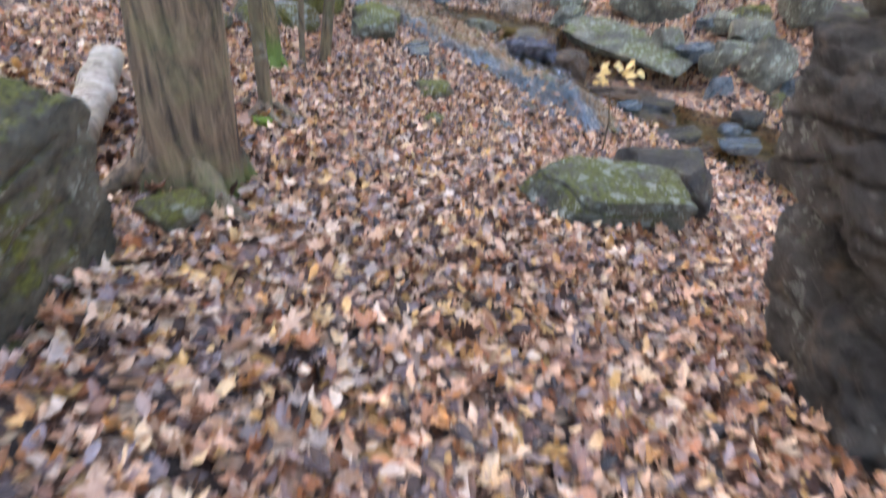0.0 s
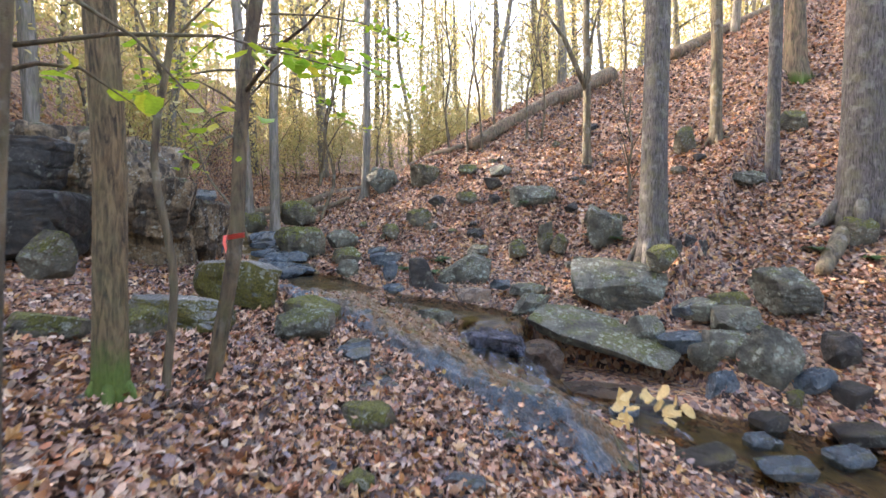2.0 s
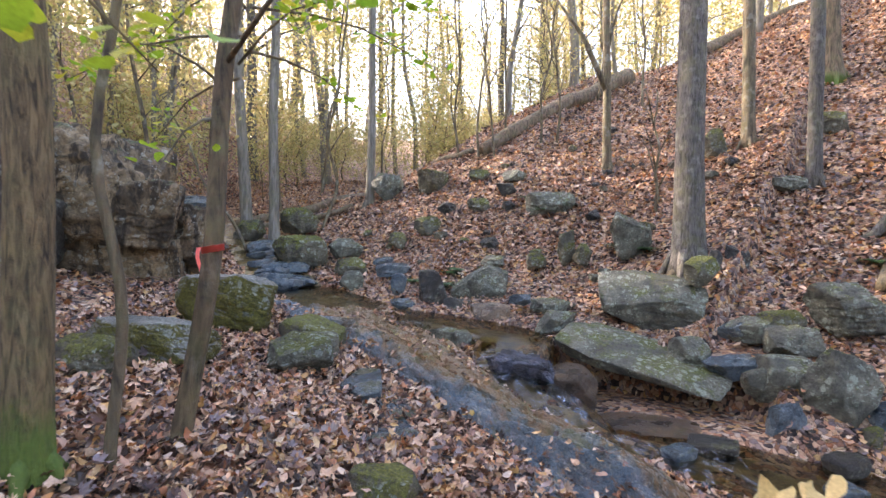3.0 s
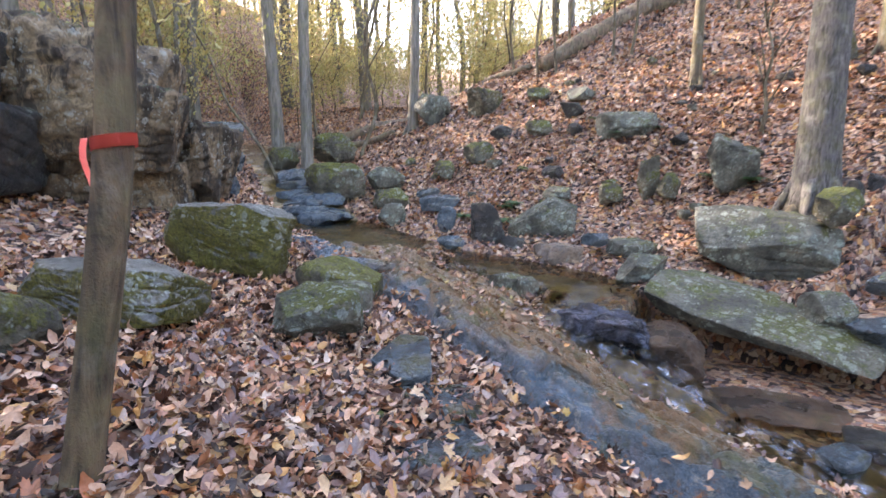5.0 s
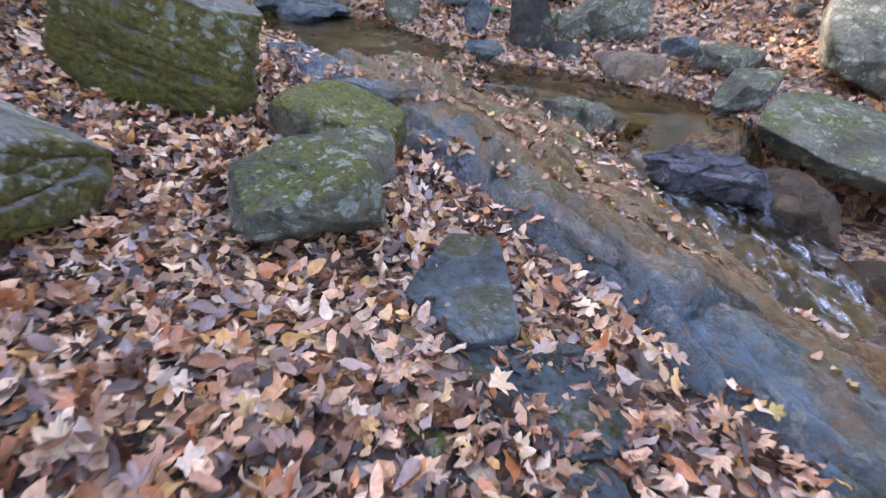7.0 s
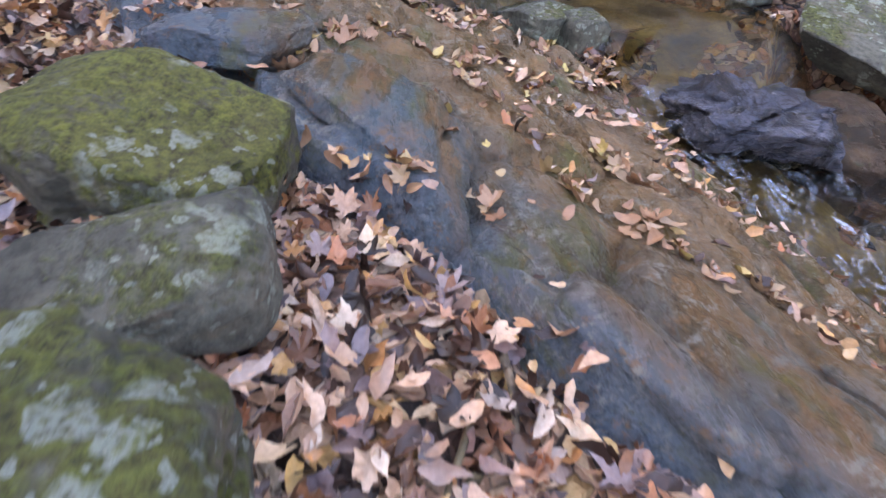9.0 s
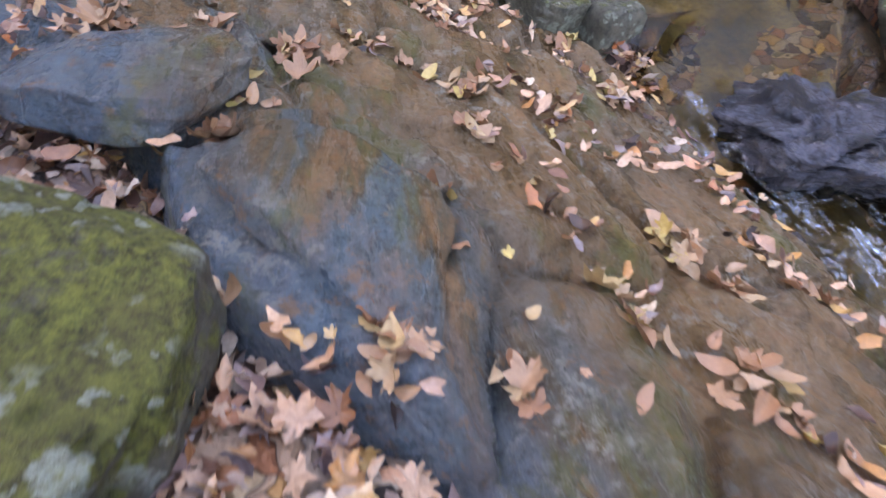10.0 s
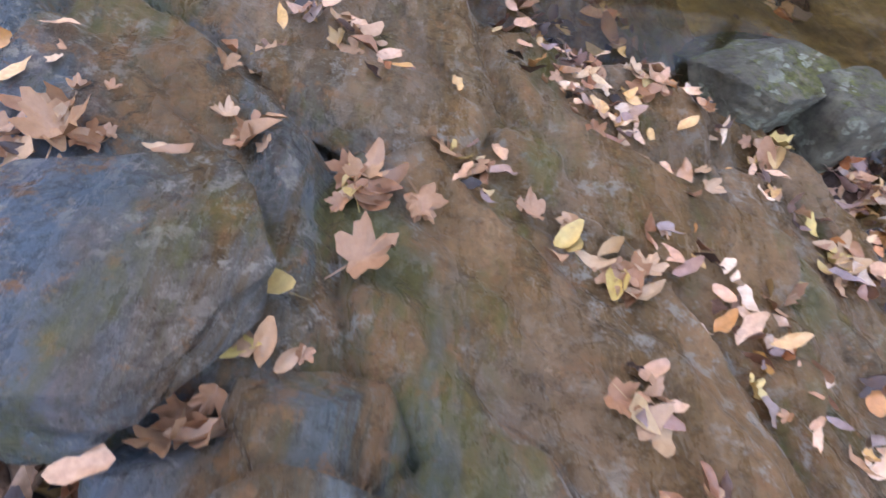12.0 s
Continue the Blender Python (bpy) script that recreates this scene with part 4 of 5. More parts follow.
# knobs standing out of the bedrock
for x, y, w, d, h, rz, sd in ((-0.65, 11.05, 0.34, 0.26, 0.13, -10, 101), (-1.06, 11.28, 0.78, 0.70, 0.22, 30, 102), (0.37, 11.30, 0.22, 0.2, 0.13, -30, 103), (-0.30, 10.95, 0.38, 0.26, 0.09, -25, 104),
                             (-0.50, 10.62, 0.85, 0.5, 0.14, -50, 105), (-0.62, 11.95, 0.8, 0.35, 0.14, -20, 106), (0.15, 11.75, 0.9, 0.42, 0.12, -40, 107), (0.15, 9.5, 0.75, 0.25, 0.12, -57, 108), (0.95, 9.3, 0.7, 0.26, 0.14, -57, 109), (1.15, 8.9, 0.4, 0.22, 0.16, -50, 114)):
    u, v = slab_uv(x, y)
    rock("rock_knob", "", bedrock, x, y, slab_z(u, v) - 0.03, (w, d, h * 0.6), rz, 3, sd, 0, 8, 0.5, slab)


# ---- trees ----
def tube(points, radii, sides=10, seed=0, knob=0.06):
    """A limb: rings along a line of points, slightly uneven."""
    pts = [Vector(p) for p in points]
    v, f = [], []
    for i, p in enumerate(pts):
        d = (pts[min(i + 1, len(pts) - 1)] - pts[max(i - 1, 0)]).normalized()
        a = d.cross(Vector((0.31, 0.95, 0.05))).normalized()
        b = d.cross(a)
        for j in range(sides):
            t = 2 * math.pi * j / sides
            r = radii[i] * (1 + knob * noise.noise((math.cos(t) * 1.3 + seed, math.sin(t) * 1.3, p.z * 1.7 + seed)))
            v.append(p + (a * math.cos(t) + b * math.sin(t)) * r)
    for i in range(len(pts) - 1):
        for j in range(sides):
            k = (j + 1) % sides
            f.append((i * sides + j, i * sides + k, (i + 1) * sides + k, (i + 1) * sides + j))
    f.append(tuple(range(sides))[::-1])
    f.append(tuple(range((len(pts) - 1) * sides, len(pts) * sides)))
    return [p[:] for p in v], f


def stem(base, top, r0, r1, n=16, wobble=0.1, seed=0, flare=1.6, sides=14):
    """Points and radii of a trunk that bends a little and flares at its foot."""
    base, top = Vector(base), Vector(top)
    pts, rad = [], []
    for i in range(n + 1):
        k = (i / n) ** 1.3
        p = base.lerp(top, k)
        w = wobble * math.sin(math.pi * min(1, k * 1.2))
        p += Vector((w * noise.noise((k * 3, seed, 0)), w * noise.noise((k * 3, seed, 9)), 0))
        pts.append(p)
        h = (p - base).length
        rad.append((r0 + (r1 - r0) * k) * (1 + (flare - 1) * math.exp(-h / (r0 * 2.2))))
    return pts, rad


LEAF_OVAL = [(math.cos(t) * 0.5, math.sin(t) * 0.27 * (1 - 0.25 * math.cos(t))) for t in np.linspace(0, 2 * math.pi, 8, endpoint=False)]
MAPLE = [(0, 1.0), (9, 0.78), (17, 0.78), (27, 0.52), (40, 0.74), (51, 0.90), (61, 0.72), (71, 0.68), (83, 0.48), (101, 0.60), (116, 0.66), (131, 0.52), (152, 0.46), (172, 0.28)]   # degrees from the tip, reach
LEAF_LOBED = [(0.5 * r * math.cos(radians(sg * a)), 0.5 * r * math.sin(radians(sg * a))) for sg, half in ((1, MAPLE), (-1, MAPLE[:0:-1])) for a, r in half]
LEAF_BEECH = [(0.5, 0), (0.30, 0.12), (0.12, 0.19), (-0.10, 0.215), (-0.30, 0.16), (-0.46, 0.05), (-0.46, -0.05), (-0.30, -0.17), (-0.10, -0.22), (0.12, -0.185), (0.30, -0.11)]
LEAF_PLAIN = [(0.5, 0), (0.1, 0.25), (-0.4, 0.15), (-0.45, -0.15), (0.1, -0.26)]


def leaf_cloud(pos, normal, size, outline, rng, curl=0.36):
    """Leaves as small curled fans at the places given: vertices and triangles."""
    o = np.array(outline)
    n, k = len(pos), len(outline)
    nz = normal / np.linalg.norm(normal, axis=1)[:, None]
    t = rng.normal(size=(n, 3))
    t -= (t * nz).sum(1)[:, None] * nz
    t /= np.linalg.norm(t, axis=1)[:, None]
    b = np.cross(nz, t)
    lift = (o ** 2).sum(1)[None, :] * (rng.uniform(-0.3, 1.0, n) * curl * 4)[:, None] + np.abs(o[:, 1])[None, :] * (rng.uniform(-0.2, 1.0, n) * curl * 2)[:, None]
    lift = lift + rng.normal(0, 0.05, (n, k))
    jit = 1 + rng.normal(0, 0.12, (n, k))
    ring = pos[:, None, :] + size[:, None, None] * ((o[:, 0][None, :] * jit)[:, :, None] * t[:, None, :] + (o[:, 1][None, :] * jit)[:, :, None] * b[:, None, :] + lift[:, :, None] * nz[:, None, :])
    v = np.concatenate([pos[:, None, :], ring], 1).reshape(-1, 3)
    base = (np.arange(n) * (k + 1))[:, None]
    j = np.arange(k)[None, :]
    f = np.stack([np.broadcast_to(base, (n, k)), base + 1 + j, base + 1 + (j + 1) % k], -1).reshape(-1, 3)
    return v, f


def tree(label, base, top, r0, r1, bark, seed, name="tree", limbs=(), wobble=0.12, flare=1.6, sides=14, n=18):
    """A tree: trunk and limbs. A limb is (height share, dx, dy, dz, radius)."""
    ob = empty_at(name, *base)
    pts, rad = stem((0, 0, -0.25), Vector(top) - Vector(base), r0, r1, n, wobble, seed, flare, sides)
    part("trunk", tube(pts, rad, sides, seed), bark, ob)
    if r0 > 0.1:
        for i in range(5):
            an = seed * 1.7 + i * 1.257
            w = r0 * (1.1 + 0.5 * math.sin(i * 2.3 + seed))
            c, sn = math.cos(an), math.sin(an)
            q = [(c * r0 * 0.6, sn * r0 * 0.6, r0 * 1.3), (c * r0 * 1.1, sn * r0 * 1.1, r0 * 0.5)]
            for k in (0.6, 1.0):
                ex, ey = c * (r0 + w * k), sn * (r0 + w * k)
                q.append((ex, ey, float(ground_z(np.array([base[0] + ex]), np.array([base[1] + ey]))[0]) - base[2] + 0.02 - 0.05 * k))
            part("root", tube(q, [r0 * 0.42, r0 * 0.36, r0 * 0.24, r0 * 0.1], 8, seed + i, 0.2), bark, ob)
    for h, dx, dy, dz, r in limbs:
        s = pts[min(n - 1, int((h ** (1 / 1.3)) * n))]
        e = s + Vector((dx, dy, dz))
        mid = s.lerp(e, 0.5) + Vector((0, 0, 0.12 * abs(dz)))
        part("limb", tube([s, s.lerp(mid, 0.5), mid, mid.lerp(e, 0.5) + Vector((0, 0, -0.03)), e], [r, r * 0.85, r * 0.7, r * 0.5, r * 0.25], 7, seed), bark, ob)
    return tagged(ob, label, "tree")


def at_land(x, y):
    return (x, y, float(ground_z(np.array([x]), np.array([y]))[0]))


def up_from(x, y, dx, dy, h):
    b = at_land(x, y)
    return b, (x + dx, y + dy, b[2] + h)


b, t = up_from(-1.45, 2.82, 1.0, 0.1, 9)
tree("thick weathered tree with a hollow mossy foot", b, t, 0.225, 0.13, bark_split, 1, flare=1.35, sides=20)
b, t = up_from(-1.47, 4.32, 0.55, 0.0, 7)
slender = tree("slender grey brown tree with spreading roots", b, t, 0.055, 0.04, bark_smooth, 2, flare=2.1, limbs=((0.6, 0.9, 0.5, 0.7, 0.02),))
b, t = up_from(-1.88, 6.05, 0.05, 0.0, 9)
tree("brown furrowed tree with green moss round its foot", b, t, 0.115, 0.085, bark_brown, 3, flare=1.35, sides=18)
b, t = up_from(-1.60, 6.25, 0.15, 0.1, 4.2)
tree("thin grey sapling beside the mossy tree", b, t, 0.034, 0.02, bark_smooth, 4, name="sapling", wobble=0.25, limbs=((0.62, -0.5, 0.3, 0.9, 0.014), (0.7, 0.6, 0.2, 0.6, 0.012)))
b, t = up_from(-1.51, 6.90, 0.80, 0.45, 6.6)
leaner = tree("leaning dark tree with a red tape tied round it", b, t, 0.068, 0.05, bark_dark, 5, flare=1.5, wobble=0.22, sides=16, limbs=((0.45, 0.9, -0.9, 0.5, 0.022), (0.55, -0.8, -0.6, 0.6, 0.02)))
b, t = up_from(5.75, 13.75, 0.1, 0.2, 16)
tree("tall grey furrowed tree on the hillside", b, t, 0.29, 0.2, bark_grey, 6, flare=1.45, sides=24)
b, t = up_from(8.9, 16.7, -0.3, 0, 15)
tree("straight pale brown tree on the hillside", b, t, 0.16, 0.12, bark_smooth, 7)
b, t = up_from(9.3, 14.9, -0.1, 0, 14)
tree("grey tree with knots on the hillside", b, t, 0.155, 0.12, bark_grey, 8, flare=1.5)
b, t = up_from(9.75, 12.75, 0.1, 0, 17)
tree("massive dark furrowed tree above the bank", b, t, 0.42, 0.32, bark_grey, 9, flare=1.3, sides=24)
b, t = up_from(12.6, 18.6, -0.4, 0, 15)
tree("brown tree high on the hillside", b, t, 0.3, 0.2, bark_split, 10)
b, t = up_from(5.95, 18.8, -0.15, 0, 10)
tree("forked slim tree on the hillside", b, t, 0.13, 0.07, bark_smooth, 11, limbs=((0.26, -1.5, 0, 2.6, 0.1), (0.35, 0.6, 0, 2.0, 0.05)))
b, t = up_from(-1.27, 22.2, 0.3, 0, 13)
tree("slim grey tree in the valley bottom", b, t, 0.15, 0.10, bark_far, 12)
b, t = up_from(-2.85, 21.6, 1.0, 0, 8)
tree("thin crooked sapling in the valley bottom", b, t, 0.06, 0.03, bark_smooth, 13, name="sapling", wobble=0.8, limbs=((0.4, 0.9, 0, 1.2, 0.03),))
b, t = up_from(-4.1, 20.3, 0.1, 0, 14)
tree("pale tree beside the upper stream", b, t, 0.16, 0.11, bark_far, 14)
b, t = up_from(-5.4, 22.0, -0.6, 0, 14)
tree("pale leaning tree beside the upper stream", b, t, 0.2, 0.12, bark_far, 15)
b, t = up_from(-9.5, 17.0, 0, 0, 14)
tree("grey tree behind the rock face", b, t, 0.17, 0.12, bark_far, 16)
b, t = up_from(-9.9, 17.6, -0.3, 0, 14)
tree("grey tree behind the rock face", b, t, 0.15, 0.1, bark_far, 17)
b, t = up_from(-4.5, 19.3, -2.6, 0.3, 4.6)
tree("bare leaning branch over the stream", b, t, 0.05, 0.015, bark_smooth, 18, name="dead_sapling", wobble=0.3)

# red tape: a band round the trunk with a hanging end
b = at_land(-1.51, 6.90)
tp, tr = stem((0, 0, -0.25), Vector((0.80, 0.45, 6.6)), 0.068, 0.05, 18, 0.22, 5, 1.5)
TAPE_H = 1.27
near = min(range(len(tp)), key=lambda i: abs(tp[i].z - TAPE_H))
lo, hi = (near, near + 1) if tp[near].z <= TAPE_H else (near - 1, near)
kk = (TAPE_H - tp[lo].z) / (tp[hi].z - tp[lo].z)
mid, rr = tp[lo].lerp(tp[hi], kk), tr[lo] + (tr[hi] - tr[lo]) * kk
tape = empty_at("marking_tape", b[0] + mid.x, b[1] + mid.y, b[2] + mid.z)
bm = bmesh.new()
ring = []
for i in range(24):
    t = 2 * math.pi * i / 24
    c = Vector((math.cos(t), math.sin(t), 0)) * (rr * 1.09 + 0.004)
    c.z = 0.16 * c.x
    ring.append((bm.verts.new(c + Vector((0, 0, 0.022))), bm.verts.new(c - Vector((0, 0, 0.022)))))
for i in range(24):
    (p, q), (r, s) = ring[i], ring[(i + 1) % 24]
    bm.faces.new((p, q, s, r))
bmesh.ops.solidify(bm, geom=bm.faces[:], thickness=0.003)
part("band", bm, ribbon_mat, tape)
bm = bmesh.new()
row = []
for i in range(9):
    x = -rr - 0.012 - 0.012 * math.sin(i * 0.9)
    row.append((bm.verts.new((x - 0.016 + 0.004 * i * 0.3, -rr * 0.6, 0.01 - 0.034 * i)), bm.verts.new((x + 0.016, -rr * 0.6 - 0.008, 0.012 - 0.034 * i))))
for (p, q), (r, s) in zip(row, row[1:]):
    bm.faces.new((p, q, s, r))
bmesh.ops.solidify(bm, geom=bm.faces[:], thickness=0.002)
part("loose_end", bm, ribbon_mat, tape)
tagged(tape, "coral red plastic tape tied round the leaning tree", "tape")


# ---- logs, roots ----
def log(label, a, c, r0, r1, material, seed, name="fallen_log", lift=0.6, n=14):
    a, c = Vector(at_land(*a)), Vector(at_land(*c))
    pts = []
    for i in range(n + 1):
        p = a.lerp(c, i / n)
        g = float(ground_z(np.array([p.x]), np.array([p.y]))[0])
        p.z = 0.5 * (p.z + g) + lift * r0
        p.x += 0.05 * noise.noise((i * 0.7, seed, 0))
        pts.append(p - a)
    ob = part(name, tube(pts, [r0 + (r1 - r0) * i / n for i in range(n + 1)], 12, seed, 0.18), material)
    ob.location = a
    return tagged(ob, label, "log")


log("long rotten fallen trunk lying up the slope", (2.6, 21.7), (8.6, 23.6), 0.26, 0.34, dead_wood, 1)
log("rotten fallen trunk high on the slope", (10.9, 23.4), (16.5, 24.6), 0.28, 0.2, dead_wood, 2)
log("fallen log across the upper stream", (-6.4, 24.0), (-1.6, 25.0), 0.2, 0.16, dead_wood, 3)
log("mossy fallen log in the valley bottom", (-5.2, 23.0), (-1.9, 22.9), 0.12, 0.1, dead_wood, 4)
log("fallen branch at the top of the bank", (-0.2, 23.6), (2.4, 22.2), 0.12, 0.1, dead_wood, 5)
log("bleached dead log leaning at a tree foot", (-2.6, 4.3), (-1.98, 2.8), 0.12, 0.1, pale_wood, 6, lift=1.2)
log("thick curved root of the hillside tree", (5.1, 13.55), (5.6, 13.75), 0.07, 0.13, bark_smooth, 7, "tree_root", 1.2)
log("thick curved root reaching down the bank", (8.25, 11.9), (9.45, 12.7), 0.13, 0.2, bark_smooth, 8, "tree_root", 0.7)



# ---- wood beyond ----
def twig_cloud(n, spread, centre, size, outline, seed, flat=0.5):
    rng = np.random.default_rng(seed)
    clumps = rng.normal(size=(max(3, n // 40), 3)) * np.array(spread) * 0.55
    which = rng.integers(0, len(clumps), n)
    pos = clumps[which] + rng.normal(size=(n, 3)) * np.array(spread) * 0.22 + np.array(centre)
    nor = rng.normal(size=(n, 3)) * (1, 1, 0.6) + (0, 0, flat)
    return leaf_cloud(pos, nor, rng.uniform(0.6, 1.3, n) * size, outline, rng)


def wood_tree(name, label, h, r, lean, crown, leaf, seed, bark):
    ob = tagged(empty_at(name, 0, 0, 0), label, "tree", "trees of the wood")
    pts, rad = stem((0, 0, -0.4), (lean, 0.2, h), r, r * 0.35, 12, 0.5, seed, 1.4)
    part("trunk", tube(pts, rad, 8, seed), bark, ob)
    rng = np.random.default_rng(seed)
    for i in range(7):
        s = pts[5 + i % 7]
        an = rng.uniform(0, 6.28)
        L = rng.uniform(1.2, 2.6)
        e = s + Vector((math.cos(an) * L, math.sin(an) * L, L * rng.uniform(0.3, 0.9)))
        m = s.lerp(e, 0.5) + Vector((0, 0, 0.2))
        part("limb", tube([s, m, e], [r * 0.3, r * 0.2, r * 0.06], 5, seed), bark, ob)
    if crown:
        n, spread, cz, size = crown
        part("crown", twig_cloud(n, spread, (lean * 0.6, 0, cz), size, LEAF_PLAIN, seed), leaf, ob)
    return ob


kinds = [wood_tree("tree", "tall bare-trunked tree with thin yellow leaves", 17, 0.2, 0.4, (1500, (2.6, 2.6, 4.0), 11, 0.2), yellow_leaf, 31, bark_far),
         wood_tree("tree", "slim straight tree with sparse autumn leaves", 15, 0.13, -0.5, (1200, (2.2, 2.2, 4.2), 9, 0.18), yellow_leaf, 32, bark_far),
         wood_tree("tree", "slender young tree with yellow green leaves", 8, 0.06, 0.6, (1500, (1.9, 1.9, 2.4), 4.4, 0.13), yellow_leaf, 33, bark_smooth),
         wood_tree("tree", "dark trunk with a high open crown", 18, 0.25, 0.2, (1200, (2.8, 2.8, 3.0), 13, 0.22), yellow_leaf, 34, bark_grey),
         wood_tree("bush", "understorey bush of yellow green leaves", 3.2, 0.035, 0.4, (1100, (1.5, 1.5, 1.1), 1.9, 0.11), yellow_leaf, 35, bark_smooth)]
WOOD = random.Random(5)


def plant(kind, x, y):
    z = float(ground_z(np.array([x]), np.array([y]))[0])
    s = WOOD.uniform(0.8, 1.25)
    ob = copy_thing(kinds[kind], pose(x, y, z, WOOD.uniform(-4, 4), WOOD.uniform(-4, 4), WOOD.uniform(0, 360)))
    ob.scale = (s, s, s)


placed = 0
while placed < 290:
    x, y = WOOD.uniform(-34, 30), WOOD.uniform(19, 66)
    if abs(x) > 10 + 0.75 * y or (y < 27 and -8 < x < 9) or (x > 0 and y < 30 and x > 4):
        continue
    if stream_at(x, y)[0] < 1.6:
        continue
    plant(WOOD.choice((0, 1, 1, 2, 2, 2, 3, 4, 4, 4)), x, y)
    placed += 1
for x, y, k in ((-6.8, 18.5, 2), (-5.0, 25.5, 2), (-8.2, 22.5, 4), (-1.2, 27.5, 2), (0.8, 28.5, 4), (2.4, 27.0, 2), (-3.2, 28.5, 4), (-6.5, 28.0, 4), (4.5, 26.5, 1), (7.5, 27.5, 0), (6.0, 28.0, 2),
                (10.0, 29.0, 1), (12.5, 28.5, 2), (14.5, 29.5, 0), (9.0, 31.0, 2), (0.5, 31.0, 1), (-9.5, 20.0, 2), (-11.0, 24.0, 1)):
    plant(k, x, y)
for _ in range(34):      # thicket across the head of the valley
    plant(WOOD.choice((2, 4, 4)), WOOD.uniform(-14, 12), WOOD.uniform(28, 42))
for _ in range(26):      # left hillside
    plant(WOOD.choice((0, 1, 3, 2, 4)), WOOD.uniform(-32, -9), WOOD.uniform(10, 26))
for _ in range(16):      # trees along the ridge
    plant(WOOD.choice((0, 1, 3)), WOOD.uniform(13, 26), WOOD.uniform(10, 38))
for _ in range(40):      # behind and beside the walk
    x, y = WOOD.uniform(-30, 26), WOOD.uniform(-26, 4)
    if math.hypot(x, y) > 5 and stream_at(x, y)[0] > 1.5:
        plant(WOOD.choice((0, 1, 3)), x, y)
for k in kinds:
    k.location = (-20 - 3 * kinds.index(k), 48, float(ground_z(np.array([-20.0 - 3 * kinds.index(k)]), np.array([48.0]))[0]))


# ---- fallen leaves ----
def litter(name, label, count, x0, x1, y0, y1, size, outline, seed, keep, tilt=0.62, lift=0.014):
    rng = np.random.default_rng(seed)
    x, y = rng.uniform(x0, x1, count), rng.uniform(y0, y1, count)
    ok = np.array([keep(p, q) > r for p, q, r in zip(x, y, rng.uniform(0, 1, count))])
    x, y = x[ok], y[ok]
    pos = np.stack([x, y, ground_z(x, y) + lift + rng.exponential(0.02, len(x))], 1)
    nor = rng.normal(size=(len(x), 3)) * tilt + (0, 0, 1)
    v, f = leaf_cloud(pos, nor, rng.uniform(size[0], size[1], len(x)), outline, rng)
    return tagged(part(name, (v, f), litter_leaf), label, "leaves", kind="stuff")


def near_keep(x, y):
    if hollow(x, y) > 0.02:
        return 0.0
    d, zc, side, s = stream_at(x, y)
    if d < 0.95 * lerp_table(s, HALF):
        return 0.03
    if slab_cover(*slab_uv(x, y)) > 0.35:
        return 0.0
    return 1.0


litter("leaf_litter", "thick carpet of small brown fallen leaves on the path", 46000, -4, 2.6, 0.2, 12.6, (0.055, 0.12), LEAF_BEECH, 1, near_keep)
litter("leaf_litter", "scattered broad lobed fallen leaves on the path", 10000, -4, 2.6, 0.2, 12.6, (0.08, 0.155), LEAF_LOBED, 2, near_keep)
litter("leaf_litter", "brown fallen leaves along the stream and bank", 40000, -8, 9, 2, 19, (0.07, 0.13), LEAF_PLAIN, 3, lambda x, y: 0.0 if (x < 2.4 and y < 12.4 and x > -3.9) else near_keep(x, y))
litter("leaf_litter", "brown fallen leaves over the hillside", 78000, -14, 22, 10, 32, (0.10, 0.18), LEAF_PLAIN, 4, lambda x, y: 0.0 if (x < 7 and y < 16) else near_keep(x, y))


# ---- white water ----
fs, fw = np.linspace(7.75, 10.9, 200), np.linspace(-0.5, 0.5, 14)
fverts = []
for s in fs:
    fall = sstep(7.4, 8.0, s) * sstep(11.0, 10.0, s)
    zl = lerp_table(s, [(i, q[2]) for i, q in enumerate(STREAM)])
    for w in fw:
        p = stream_point(s, w)
        p.z = zl + 0.012 * noise.noise((p.x * 5, p.y * 5, 0)) + 0.05 * fall * noise.fractal((p.x * 4, p.y * 4, 2.0), 0.9, 2.0, 3) + 0.009
        fverts.append(p[:])
idx = np.arange(len(fs) * len(fw)).reshape(len(fs), len(fw))
quads = np.stack([idx[:-1, :-1], idx[:-1, 1:], idx[1:, 1:], idx[1:, :-1]], -1).reshape(-1, 4)
foam = part("white_water", (np.array(fverts), quads), foam_mat, water, "streaks of white water in the little fall")
foam.visible_shadow = False


# ---- leafy twigs ----
def spray(tree_ob, start, end, count, size, leaf, seed, droop=0.12, bark=bark_smooth):
    """A thin limb of a tree, in world places, with leaves along its outer half."""
    o = Vector(tree_ob.location)
    a, e = Vector(start) - o, Vector(end) - o
    m = a.lerp(e, 0.55) + Vector((0, 0, droop))
    pts = [a, a.lerp(m, 0.5) + Vector((0, 0, 0.03)), m, m.lerp(e, 0.5), e]
    limb = part("limb", tube(pts, [0.012, 0.01, 0.007, 0.005, 0.002], 6, seed), bark, tree_ob)
    rng = np.random.default_rng(seed)
    k = rng.uniform(0.35, 1.0, count)
    base = np.array([np.array(m.lerp(e, (q - 0.35) / 0.65)) for q in k])
    pos = base + rng.normal(0, 1, (count, 3)) * (0.10, 0.10, 0.035) * (size / 0.1)
    nor = rng.normal(0, 0.35, (count, 3)) + (0, 0, 1)
    part("leaves", leaf_cloud(pos, nor, rng.uniform(0.7, 1.25, count) * size, LEAF_OVAL, rng, 0.12), leaf, limb, "flat green and yellow leaves")


spray(slender, (-1.33, 4.32, 2.0), (0.0, 4.9, 2.08), 34, 0.11, green_leaf, 41)
